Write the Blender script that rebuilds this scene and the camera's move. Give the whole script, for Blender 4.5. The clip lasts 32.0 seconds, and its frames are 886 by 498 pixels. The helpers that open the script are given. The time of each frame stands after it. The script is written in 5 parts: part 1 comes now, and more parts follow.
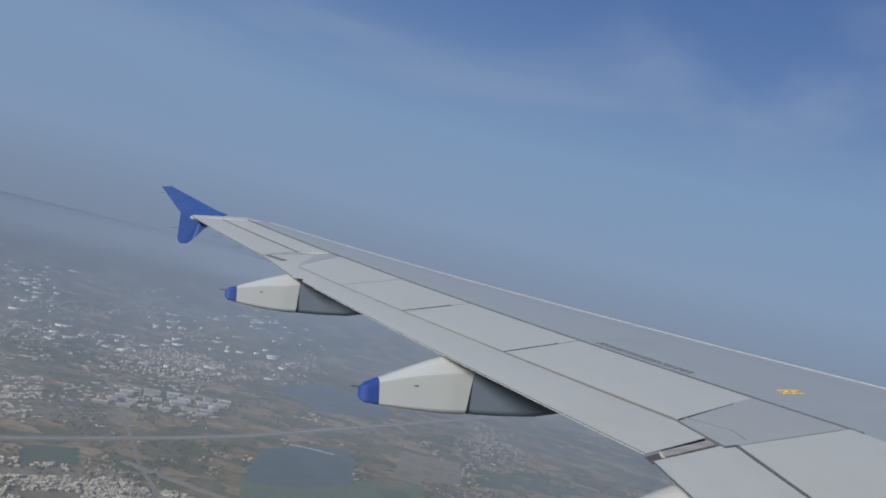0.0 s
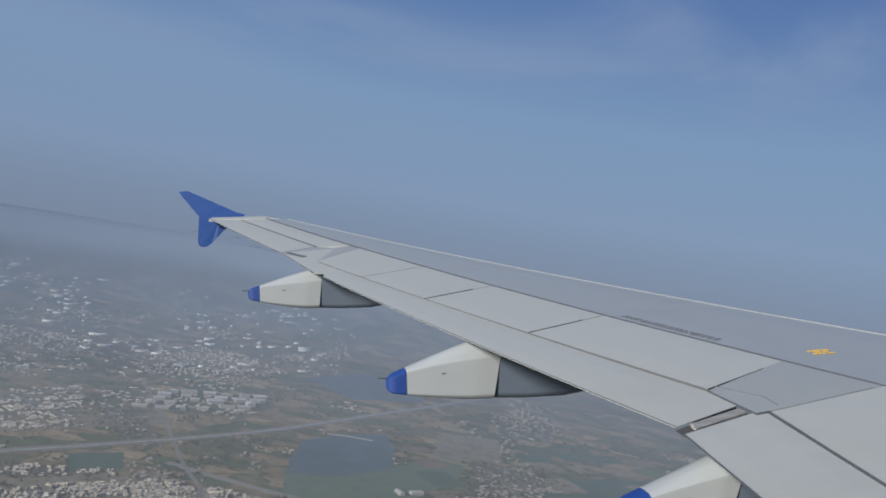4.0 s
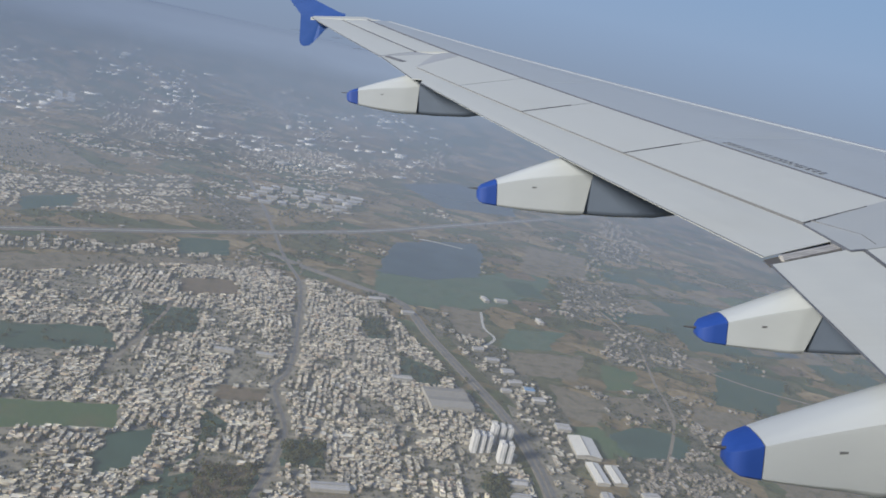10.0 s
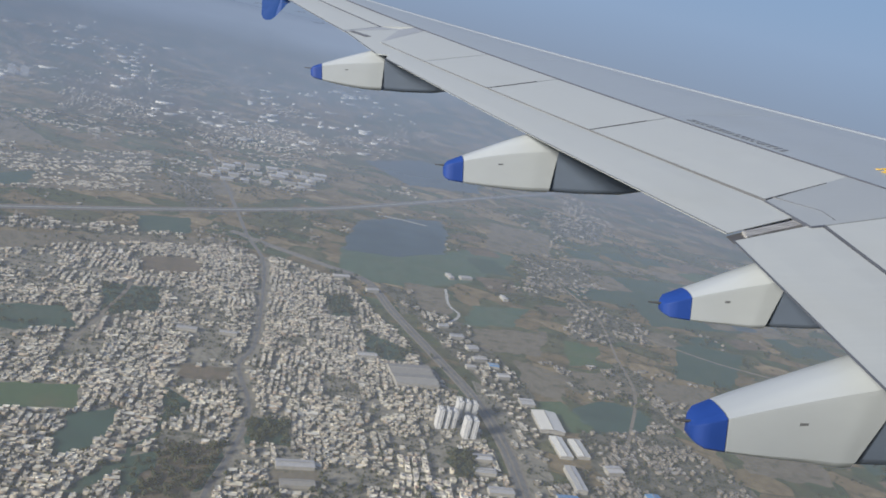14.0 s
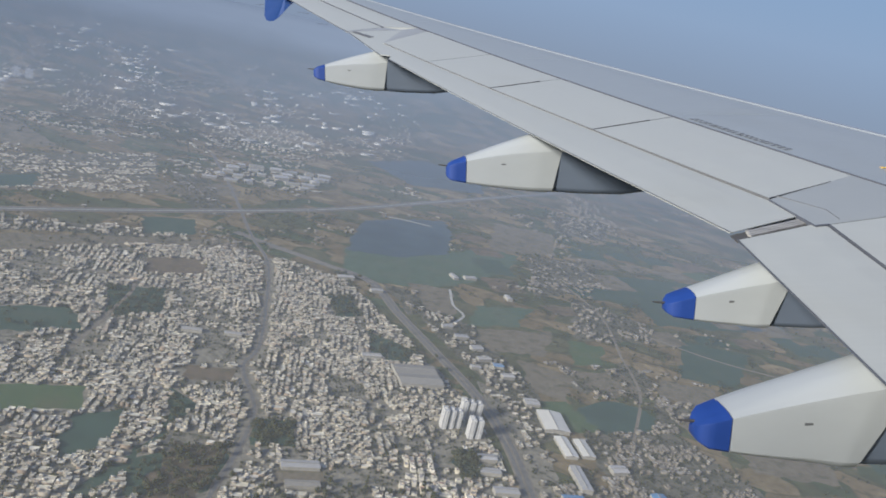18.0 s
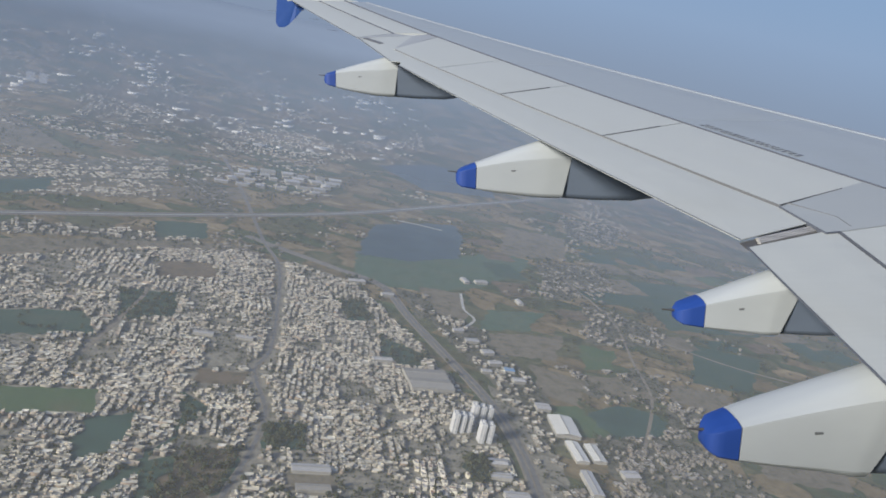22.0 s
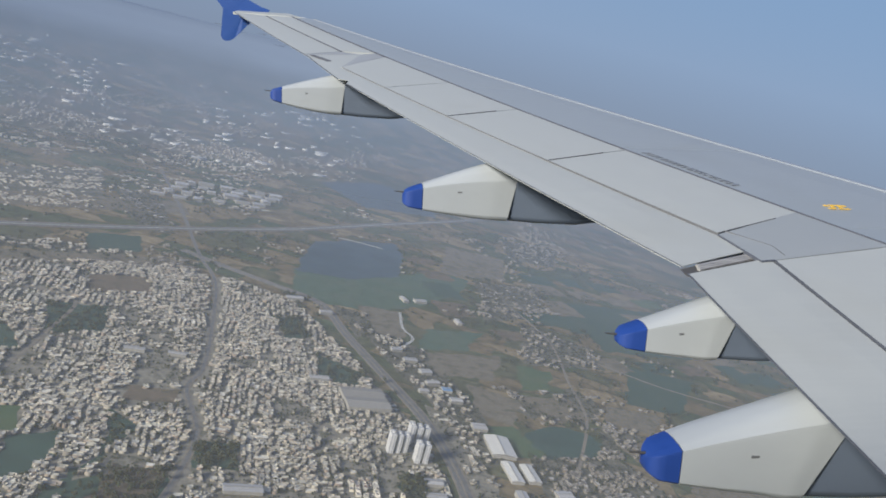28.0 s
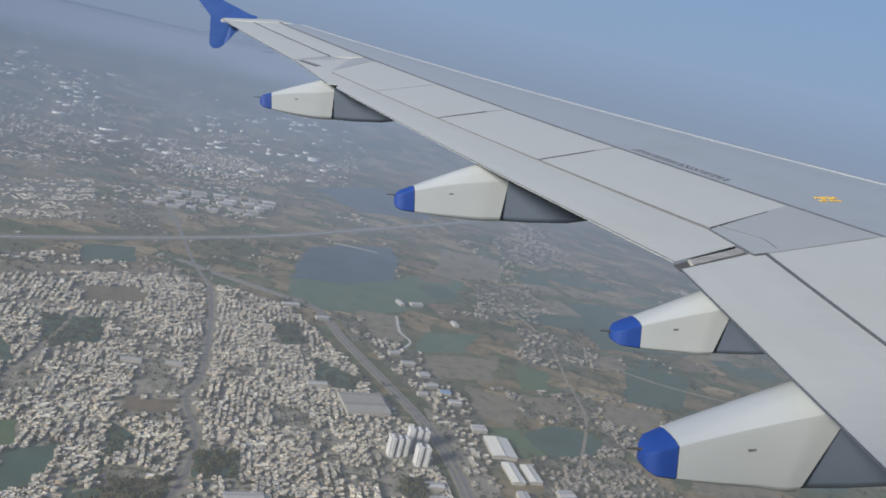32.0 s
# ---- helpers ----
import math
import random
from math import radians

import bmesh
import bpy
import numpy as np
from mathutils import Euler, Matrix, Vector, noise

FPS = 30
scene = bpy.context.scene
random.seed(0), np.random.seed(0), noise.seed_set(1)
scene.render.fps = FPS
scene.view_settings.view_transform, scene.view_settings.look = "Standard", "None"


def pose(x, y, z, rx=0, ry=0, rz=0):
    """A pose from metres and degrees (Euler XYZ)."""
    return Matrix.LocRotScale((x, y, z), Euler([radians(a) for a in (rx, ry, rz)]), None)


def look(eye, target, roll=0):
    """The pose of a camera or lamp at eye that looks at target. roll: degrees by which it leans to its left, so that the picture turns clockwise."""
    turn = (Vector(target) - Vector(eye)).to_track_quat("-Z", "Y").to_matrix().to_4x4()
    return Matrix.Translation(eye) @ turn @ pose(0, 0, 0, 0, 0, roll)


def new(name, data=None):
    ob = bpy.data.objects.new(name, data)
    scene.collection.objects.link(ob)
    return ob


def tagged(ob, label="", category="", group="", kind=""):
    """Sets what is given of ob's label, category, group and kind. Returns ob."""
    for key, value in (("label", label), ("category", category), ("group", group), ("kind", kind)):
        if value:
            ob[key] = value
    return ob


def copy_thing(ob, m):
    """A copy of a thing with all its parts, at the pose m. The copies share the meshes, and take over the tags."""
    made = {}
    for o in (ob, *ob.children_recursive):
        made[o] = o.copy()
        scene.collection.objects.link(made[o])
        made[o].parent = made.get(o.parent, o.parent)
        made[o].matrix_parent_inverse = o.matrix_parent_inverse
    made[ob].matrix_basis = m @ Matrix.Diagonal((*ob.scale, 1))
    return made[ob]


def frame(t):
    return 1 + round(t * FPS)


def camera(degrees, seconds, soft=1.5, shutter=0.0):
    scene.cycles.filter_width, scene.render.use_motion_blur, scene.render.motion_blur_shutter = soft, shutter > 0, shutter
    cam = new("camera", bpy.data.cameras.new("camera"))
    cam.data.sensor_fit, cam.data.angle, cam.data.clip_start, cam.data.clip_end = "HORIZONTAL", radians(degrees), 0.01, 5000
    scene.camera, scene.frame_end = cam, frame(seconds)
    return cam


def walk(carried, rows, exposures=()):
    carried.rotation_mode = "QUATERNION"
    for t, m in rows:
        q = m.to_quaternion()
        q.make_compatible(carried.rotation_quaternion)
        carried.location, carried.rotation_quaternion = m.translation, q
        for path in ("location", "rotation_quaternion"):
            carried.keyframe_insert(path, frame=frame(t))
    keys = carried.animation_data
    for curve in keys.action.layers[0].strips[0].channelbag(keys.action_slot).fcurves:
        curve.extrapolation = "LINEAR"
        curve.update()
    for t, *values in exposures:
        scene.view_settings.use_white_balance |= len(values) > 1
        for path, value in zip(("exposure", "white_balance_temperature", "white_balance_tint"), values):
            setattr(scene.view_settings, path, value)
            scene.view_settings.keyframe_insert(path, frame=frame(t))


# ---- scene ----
LENS = 56.9
cam = camera(LENS, 32.0, soft=1.8)

# the way of the hand-held camera beside its cabin window: seconds, place, turn
PATH = [
    (0.0, -0.051, 0.007, 559.940, 91.544, -13.796, -13.078),
    (0.5, -0.058, 0.001, 559.955, 92.235, -13.604, -12.504),
    (1.0, -0.030, 0.017, 559.940, 92.030, -14.764, -12.162),
    (1.5, -0.038, 0.046, 559.978, 88.324, -13.590, -8.929),
    (2.0, -0.029, 0.028, 559.974, 86.348, -10.840, -7.524),
    (2.5, -0.043, 0.010, 559.993, 88.216, -10.729, -8.561),
    (4.5, -0.003, 0.025, 560.005, 89.882, -8.967, -11.750),
    (5.0, -0.018, 0.009, 560.003, 83.970, -6.934, -8.605),
    (5.5, -0.004, -0.014, 559.965, 80.044, -5.595, -3.132),
    (6.0, -0.001, -0.019, 559.959, 74.182, -8.910, -3.302),
    (6.5, -0.017, -0.010, 559.969, 72.435, -10.979, -3.997),
    (7.0, -0.000, -0.005, 559.987, 73.358, -11.195, -4.127),
    (7.5, 0.005, -0.004, 559.974, 74.007, -11.589, -4.086),
    (8.0, 0.009, -0.007, 559.992, 74.481, -11.438, -4.332),
    (8.5, 0.010, 0.001, 559.968, 74.833, -11.632, -4.484),
    (9.0, 0.019, 0.006, 559.982, 74.925, -11.220, -4.245),
    (9.5, 0.014, -0.006, 559.997, 75.169, -11.764, -4.307),
    (10.0, 0.009, -0.012, 559.995, 75.462, -12.317, -4.245),
    (10.5, 0.021, 0.010, 559.976, 75.229, -13.431, -4.458),
    (11.0, 0.021, -0.007, 560.004, 74.362, -13.140, -5.156),
    (11.5, 0.003, -0.011, 559.989, 74.473, -14.315, -6.745),
    (12.0, -0.008, -0.000, 559.995, 74.396, -13.736, -6.741),
    (12.5, -0.004, -0.003, 560.005, 74.182, -13.404, -7.080),
    (13.0, -0.003, 0.003, 559.981, 74.573, -13.227, -7.013),
    (13.5, -0.013, -0.013, 560.006, 74.351, -12.788, -6.981),
    (14.0, -0.006, 0.003, 559.987, 74.401, -12.808, -6.744),
    (14.5, -0.008, -0.005, 559.990, 74.414, -12.504, -6.758),
    (16.5, -0.006, -0.004, 559.993, 74.361, -12.610, -6.703),
    (17.0, -0.006, -0.002, 559.980, 74.487, -12.593, -6.604),
    (17.5, -0.012, -0.010, 560.000, 74.385, -12.271, -6.499),
    (18.0, 0.001, 0.007, 559.989, 74.371, -12.490, -6.525),
    (18.5, -0.003, -0.011, 560.007, 74.539, -12.289, -6.803),
    (19.0, 0.000, 0.000, 560.000, 75.016, -12.416, -7.178),
    (19.5, -0.006, -0.006, 560.007, 74.935, -12.537, -7.067),
    (20.0, -0.004, 0.005, 559.997, 74.278, -12.604, -5.963),
    (20.5, 0.004, 0.014, 559.970, 74.542, -12.774, -5.690),
    (21.0, 0.045, 0.028, 559.951, 74.965, -12.432, -5.668),
    (21.5, 0.006, 0.009, 559.983, 74.484, -12.354, -5.646),
    (22.0, 0.004, -0.002, 560.013, 74.495, -12.320, -5.765),
    (22.5, 0.001, -0.006, 560.001, 74.736, -12.023, -6.172),
    (23.0, 0.008, 0.001, 559.990, 74.957, -12.230, -6.170),
    (23.5, 0.005, -0.002, 560.004, 76.467, -12.725, -7.567),
    (24.0, 0.011, -0.005, 559.999, 76.459, -12.700, -7.563),
    (24.5, -0.000, -0.013, 560.004, 77.534, -12.938, -7.649),
    (25.0, -0.003, -0.000, 560.012, 76.955, -12.844, -7.812),
    (25.5, -0.023, -0.002, 559.997, 76.433, -13.666, -8.050),
    (26.0, -0.005, 0.005, 560.001, 76.866, -13.761, -8.068),
    (26.5, -0.019, 0.002, 560.007, 77.316, -13.724, -8.998),
    (28.5, -0.044, 0.002, 560.017, 76.507, -14.541, -9.682),
    (29.0, -0.043, 0.015, 560.002, 76.369, -13.885, -9.850),
    (29.5, -0.036, 0.001, 560.017, 76.060, -12.898, -9.562),
    (30.0, -0.015, 0.017, 560.002, 76.274, -13.186, -9.895),
    (30.5, -0.034, 0.002, 560.010, 76.743, -12.996, -10.083),
    (31.0, -0.053, -0.003, 559.992, 76.774, -13.414, -10.091),
    (31.5, -0.043, 0.007, 560.009, 76.305, -13.093, -9.941),
    (32.0, -0.025, 0.003, 560.014, 77.053, -13.176, -10.325),
]
walk(cam, [(t, pose(x, y, z, a, b, c)) for t, x, y, z, a, b, c in PATH], exposures=[(0.0, 0.32), (4.5, 0.33), (6.0, 0.52), (9.0, 0.60), (26.0, 0.58), (29.0, 0.54), (32.0, 0.54)])

# ---- sky, sun ----
SUN_AZ, SUN_EL = radians(-146), radians(20)   # azimuth from +x: behind the window side, a little aft
sun_dir = Vector((math.cos(SUN_EL) * math.cos(SUN_AZ), math.cos(SUN_EL) * math.sin(SUN_AZ), math.sin(SUN_EL)))
sun_data = bpy.data.lights.new("sun", "SUN")
sun_data.energy, sun_data.angle, sun_data.color = 5.0, radians(13), (1.0, 0.95, 0.87)
sun = new("sun", sun_data)
sun.matrix_world = look(sun_dir * 900 + Vector((0, 0, 600)), (0, 0, 600))


def wire(nt, a, b):
    nt.links.new(a, b)


def build_world():
    w = bpy.data.worlds.new("sky")
    scene.world = w
    w.use_nodes = True
    nt = w.node_tree
    nt.nodes.clear()
    out = nt.nodes.new("ShaderNodeOutputWorld")
    bg = nt.nodes.new("ShaderNodeBackground")
    tc = nt.nodes.new("ShaderNodeTexCoord")
    sep = nt.nodes.new("ShaderNodeSeparateXYZ")
    low = nt.nodes.new("ShaderNodeMath")
    low.operation = "MAXIMUM"
    low.inputs[1].default_value = 0.06
    com = nt.nodes.new("ShaderNodeCombineXYZ")
    sky = nt.nodes.new("ShaderNodeTexSky")
    sky.sky_type, sky.sun_disc = "NISHITA", False
    sky.sun_elevation, sky.sun_rotation = SUN_EL, math.pi / 2 - SUN_AZ
    sky.altitude, sky.air_density, sky.dust_density, sky.ozone_density = 600, 1.3, 1.0, 2.5
    wire(nt, tc.outputs["Generated"], sep.inputs[0])
    wire(nt, sep.outputs[2], low.inputs[0])
    wire(nt, sep.outputs[0], com.inputs[0])
    wire(nt, sep.outputs[1], com.inputs[1])
    wire(nt, low.outputs[0], com.inputs[2])
    wire(nt, com.outputs[0], sky.inputs[0])
    # dusty haze that thickens towards and below the horizon
    haze = nt.nodes.new("ShaderNodeMapRange")
    haze.inputs[1].default_value, haze.inputs[2].default_value = -0.15, 0.6
    wire(nt, sep.outputs[2], haze.inputs[0])
    tone = nt.nodes.new("ShaderNodeValToRGB")
    e = tone.color_ramp.elements
    while len(e) < len(HAZE_SKY):
        e.new(0.5)
    for el, (z, c) in zip(e, HAZE_SKY):
        el.position, el.color = (z + 0.15) / 0.75, (*c, 1)
    wire(nt, haze.outputs[0], tone.inputs[0])
    scale = nt.nodes.new("ShaderNodeVectorMath")
    scale.operation, scale.inputs[3].default_value = "SCALE", 7.7
    wire(nt, tone.outputs[0], scale.inputs[0])
    mix = nt.nodes.new("ShaderNodeMix")
    mix.data_type = "RGBA"
    mix.inputs[0].default_value = 0.95
    wire(nt, scale.outputs[0], mix.inputs[7])
    wire(nt, sky.outputs[0], mix.inputs[6])
    # thin cirrus in long streaks
    mp = nt.nodes.new("ShaderNodeMapping")
    mp.inputs["Rotation"].default_value = (0.3, 0.5, 0.9)
    mp.inputs["Scale"].default_value = (1.2, 4.0, 5.5)
    nz = nt.nodes.new("ShaderNodeTexNoise")
    nz.inputs["Scale"].default_value, nz.inputs["Detail"].default_value, nz.inputs["Distortion"].default_value = 1.3, 7, 0.6
    wire(nt, tc.outputs["Generated"], mp.inputs[0])
    wire(nt, mp.outputs[0], nz.inputs["Vector"])
    cr = nt.nodes.new("ShaderNodeMapRange")
    cr.interpolation_type = "SMOOTHSTEP"
    cr.inputs[1].default_value, cr.inputs[2].default_value = 0.42, 0.75
    cr.inputs[3].default_value, cr.inputs[4].default_value = 0.0, 0.55
    wire(nt, nz.outputs[0], cr.inputs[0])
    up = nt.nodes.new("ShaderNodeMapRange")
    up.inputs[1].default_value, up.inputs[2].default_value = 0.06, 0.26
    wire(nt, sep.outputs[2], up.inputs[0])
    veil = nt.nodes.new("ShaderNodeMath")
    veil.operation = "MULTIPLY"
    wire(nt, cr.outputs[0], veil.inputs[0])
    wire(nt, up.outputs[0], veil.inputs[1])
    mix2 = nt.nodes.new("ShaderNodeMix")
    mix2.data_type = "RGBA"
    mix2.inputs[7].default_value = CIRRUS
    wire(nt, veil.outputs[0], mix2.inputs[0])
    wire(nt, mix.outputs[2], mix2.inputs[6])
    wire(nt, mix2.outputs[2], bg.inputs[0])
    bg.inputs[1].default_value = 0.1
    wire(nt, bg.outputs[0], out.inputs[0])


HAZE_SKY = [(-0.15, (0.160, 0.196, 0.280)), (-0.07, (0.174, 0.219, 0.318)), (0.0, (0.187, 0.252, 0.380)), (0.06, (0.204, 0.295, 0.464)), (0.17, (0.190, 0.300, 0.485)), (0.30, (0.104, 0.192, 0.412)), (0.45, (0.046, 0.112, 0.325))]
CIRRUS = (1.95, 2.6, 3.85, 1)
build_world()


# ---- materials ----
def mat(name):
    m = bpy.data.materials.new(name)
    m.use_nodes = True
    nt = m.node_tree
    return m, nt, nt.nodes["Principled BSDF"]


def node(nt, kind, **sets):
    n = nt.nodes.new("ShaderNode" + kind)
    for k, v in sets.items():
        if k in n.inputs:
            n.inputs[k].default_value = v
    return n


def ramp(nt, stops, source):
    r = nt.nodes.new("ShaderNodeValToRGB")
    e = r.color_ramp.elements
    while len(e) < len(stops):
        e.new(0.5)
    for el, (p, c) in zip(e, stops):
        el.position, el.color = p, (*c, 1)
    wire(nt, source, r.inputs[0])
    return r.outputs[0]


def blend(nt, fac, a, b, how="MIX"):
    m = nt.nodes.new("ShaderNodeMix")
    m.data_type, m.blend_type = "RGBA", how
    for sock, v in ((m.inputs[0], fac), (m.inputs[6], a), (m.inputs[7], b)):
        if isinstance(v, (int, float)):
            sock.default_value = v
        elif isinstance(v, tuple):
            sock.default_value = (*v, 1)
        else:
            wire(nt, v, sock)
    return m.outputs[2]


def coords(nt, scale=(1, 1, 1), turn=0.0, space="Object"):
    tc = nt.nodes.new("ShaderNodeTexCoord")
    mp = nt.nodes.new("ShaderNodeMapping")
    mp.inputs["Scale"].default_value = scale
    mp.inputs["Rotation"].default_value = (0, 0, turn)
    wire(nt, tc.outputs[space], mp.inputs[0])
    return mp.outputs[0]


def tex_noise(nt, vec, scale, detail=4, rough=0.55):
    n = node(nt, "TexNoise", Scale=scale, Detail=detail, Roughness=rough)
    wire(nt, vec, n.inputs["Vector"])
    return n.outputs[0]


def bump(nt, bsdf, height, strength, dist):
    b = node(nt, "Bump", Strength=strength, Distance=dist)
    wire(nt, height, b.inputs["Height"])
    wire(nt, b.outputs[0], bsdf.inputs["Normal"])


def paint(name, colour, rough, spread=0.06, grime=(0.5, 0.48, 0.44), streak=(1.2, 9, 4), metal=0.0, spec=0.5):
    """Painted metal: faint streaks along the air flow, large soft stains, fine grain."""
    m, nt, b = mat(name)
    v = coords(nt)
    vs = coords(nt, streak)
    fine = tex_noise(nt, vs, 3.0, 6)
    big = tex_noise(nt, v, 0.9, 3)
    c1 = ramp(nt, [(0.3, tuple(x * (1 - spread) for x in colour)), (0.7, tuple(min(1, x * (1 + spread)) for x in colour))], fine)
    st = node(nt, "MapRange")
    st.inputs[1].default_value, st.inputs[2].default_value, st.inputs[4].default_value = 0.52, 0.8, 0.35
    wire(nt, big, st.inputs[0])
    c2 = blend(nt, st.outputs[0], c1, tuple(x * g * 1.75 for x, g in zip(colour, grime)))
    wire(nt, c2, b.inputs["Base Color"])
    rr = node(nt, "MapRange")
    rr.inputs[3].default_value, rr.inputs[4].default_value = rough * 0.8, min(1, rough * 1.25)
    wire(nt, fine, rr.inputs[0])
    wire(nt, rr.outputs[0], b.inputs["Roughness"])
    b.inputs["Metallic"].default_value = metal
    b.inputs["Specular IOR Level"].default_value = spec
    bump(nt, b, tex_noise(nt, v, 14, 3), 0.05, 0.01)
    return m


M_WING = paint("wing_paint", (0.342, 0.358, 0.338), 0.42, 0.03)
M_PANEL = paint("wing_box_paint", (0.238, 0.265, 0.278), 0.38, 0.03)
M_PATCH = paint("wing_walk_paint", (0.25, 0.27, 0.274), 0.5, 0.03)
M_SHROUD = paint("shroud_paint", (0.262, 0.275, 0.28), 0.45, 0.03)
M_SLAT = paint("slat_paint", (0.235, 0.262, 0.29), 0.45, 0.03)
M_WHITE = paint("fairing_paint", (0.292, 0.315, 0.325), 0.38, 0.015, (0.6, 0.6, 0.6))
M_UNDER = paint("underside_paint", (0.40, 0.42, 0.43), 0.5, 0.04)
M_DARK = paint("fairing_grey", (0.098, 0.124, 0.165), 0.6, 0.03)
M_BLUE = paint("blue_paint", (0.008, 0.038, 0.19), 0.55, 0.05, (0.6, 0.6, 0.6))
# brighter copy of M_BLUE: the fence's stronger light is put into colour
M_FENCE = paint("fence_blue_lit", (0.009, 0.052, 0.215), 0.5, 0.05, (0.6, 0.6, 0.6))
M_SEAL = paint("seal_rubber", (0.07, 0.078, 0.095), 0.6)
M_GAP = paint("gap_shade", (0.06, 0.06, 0.06), 0.7)
M_MECH = paint("mechanism_metal", (0.26, 0.257, 0.245), 0.5, 0.2)
M_BLACKMARK = paint("joint_grey", (0.105, 0.11, 0.115), 0.6)
M_STENCIL = paint("stencil_grey", (0.11, 0.12, 0.14), 0.6)
M_YELLOW = paint("stencil_yellow", (0.72, 0.45, 0.05), 0.55, 0.15)
M_TRIM = paint("cabin_trim", (0.12, 0.12, 0.12), 0.6)
M_CABIN = paint("cabin_lining", (0.45, 0.44, 0.42), 0.6)
M_ROD = paint("discharger_rod", (0.05, 0.05, 0.05), 0.6)


def ground_material():
    """Dry farmland: plots of differing crop and soil, worn edges, scrub."""
    m, nt, b = mat("farmland")
    v = coords(nt, (1, 1, 1), 0.35)
    warp = node(nt, "TexNoise", Scale=0.004, Detail=3)
    wire(nt, v, warp.inputs["Vector"])
    wv = nt.nodes.new("ShaderNodeVectorMath")
    wv.operation = "MULTIPLY_ADD"
    wv.inputs[1].default_value = (90, 90, 0)
    wire(nt, warp.outputs[1], wv.inputs[0])
    wire(nt, v, wv.inputs[2])
    stretch = nt.nodes.new("ShaderNodeMapping")
    stretch.inputs["Scale"].default_value = (1 / 95, 1 / 55, 0)
    wire(nt, wv.outputs[0], stretch.inputs[0])
    vo = nt.nodes.new("ShaderNodeTexVoronoi")
    vo.distance, vo.inputs["Scale"].default_value, vo.inputs["Randomness"].default_value = "CHEBYCHEV", 1.0, 0.75
    wire(nt, stretch.outputs[0], vo.inputs["Vector"])
    ed = nt.nodes.new("ShaderNodeTexVoronoi")
    ed.feature, ed.inputs["Scale"].default_value, ed.inputs["Randomness"].default_value = "DISTANCE_TO_EDGE", 1.0, 0.75
    wire(nt, stretch.outputs[0], ed.inputs["Vector"])
    sepc = nt.nodes.new("ShaderNodeSeparateColor")
    wire(nt, vo.outputs["Color"], sepc.inputs[0])
    plots = ramp(nt, [(0.0, (0.075, 0.105, 0.062)), (0.2, (0.25, 0.205, 0.14)), (0.36, (0.105, 0.118, 0.076)), (0.52, (0.31, 0.255, 0.175)),
                      (0.66, (0.05, 0.092, 0.055)), (0.8, (0.19, 0.155, 0.105)), (1.0, (0.040, 0.078, 0.050))], sepc.outputs[0])
    plots.node.color_ramp.interpolation = "CONSTANT"
    wide = ramp(nt, [(0.3, (0.105, 0.115, 0.08)), (0.55, (0.19, 0.162, 0.115)), (0.75, (0.085, 0.108, 0.07))], tex_noise(nt, v, 0.0022, 4))
    c = blend(nt, 0.22, plots, wide)
    grain = ramp(nt, [(0.3, (0.55, 0.55, 0.55)), (0.7, (1.35, 1.3, 1.25))], tex_noise(nt, v, 0.045, 8, 0.7))
    c = blend(nt, 0.8, c, grain, "MULTIPLY")
    clod = ramp(nt, [(0.35, (0.72, 0.72, 0.72)), (0.65, (1.25, 1.25, 1.25))], tex_noise(nt, v, 0.014, 6, 0.7))
    c = blend(nt, 0.8, c, clod, "MULTIPLY")
    scrub = node(nt, "MapRange")
    scrub.inputs[1].default_value, scrub.inputs[2].default_value, scrub.inputs[4].default_value = 0.57, 0.64, 0.65
    wire(nt, tex_noise(nt, v, 0.06, 6, 0.7), scrub.inputs[0])
    c = blend(nt, scrub.outputs[0], c, (0.035, 0.042, 0.026))
    hedge = node(nt, "MapRange")
    hedge.inputs[1].default_value, hedge.inputs[2].default_value, hedge.inputs[3].default_value, hedge.inputs[4].default_value = 0.0, 0.05, 0.55, 0.0
    wire(nt, ed.outputs[0], hedge.inputs[0])
    c = blend(nt, hedge.outputs[0], c, (0.04, 0.046, 0.03))
    c = blend(nt, 1.0, c, (0.86, 0.835, 0.735), "MULTIPLY")
    wire(nt, c, b.inputs["Base Color"])
    b.inputs["Roughness"].default_value = 0.95
    b.inputs["Specular IOR Level"].default_value = 0.1
    bump(nt, b, tex_noise(nt, v, 0.2, 5), 0.6, 1.0)
    return m


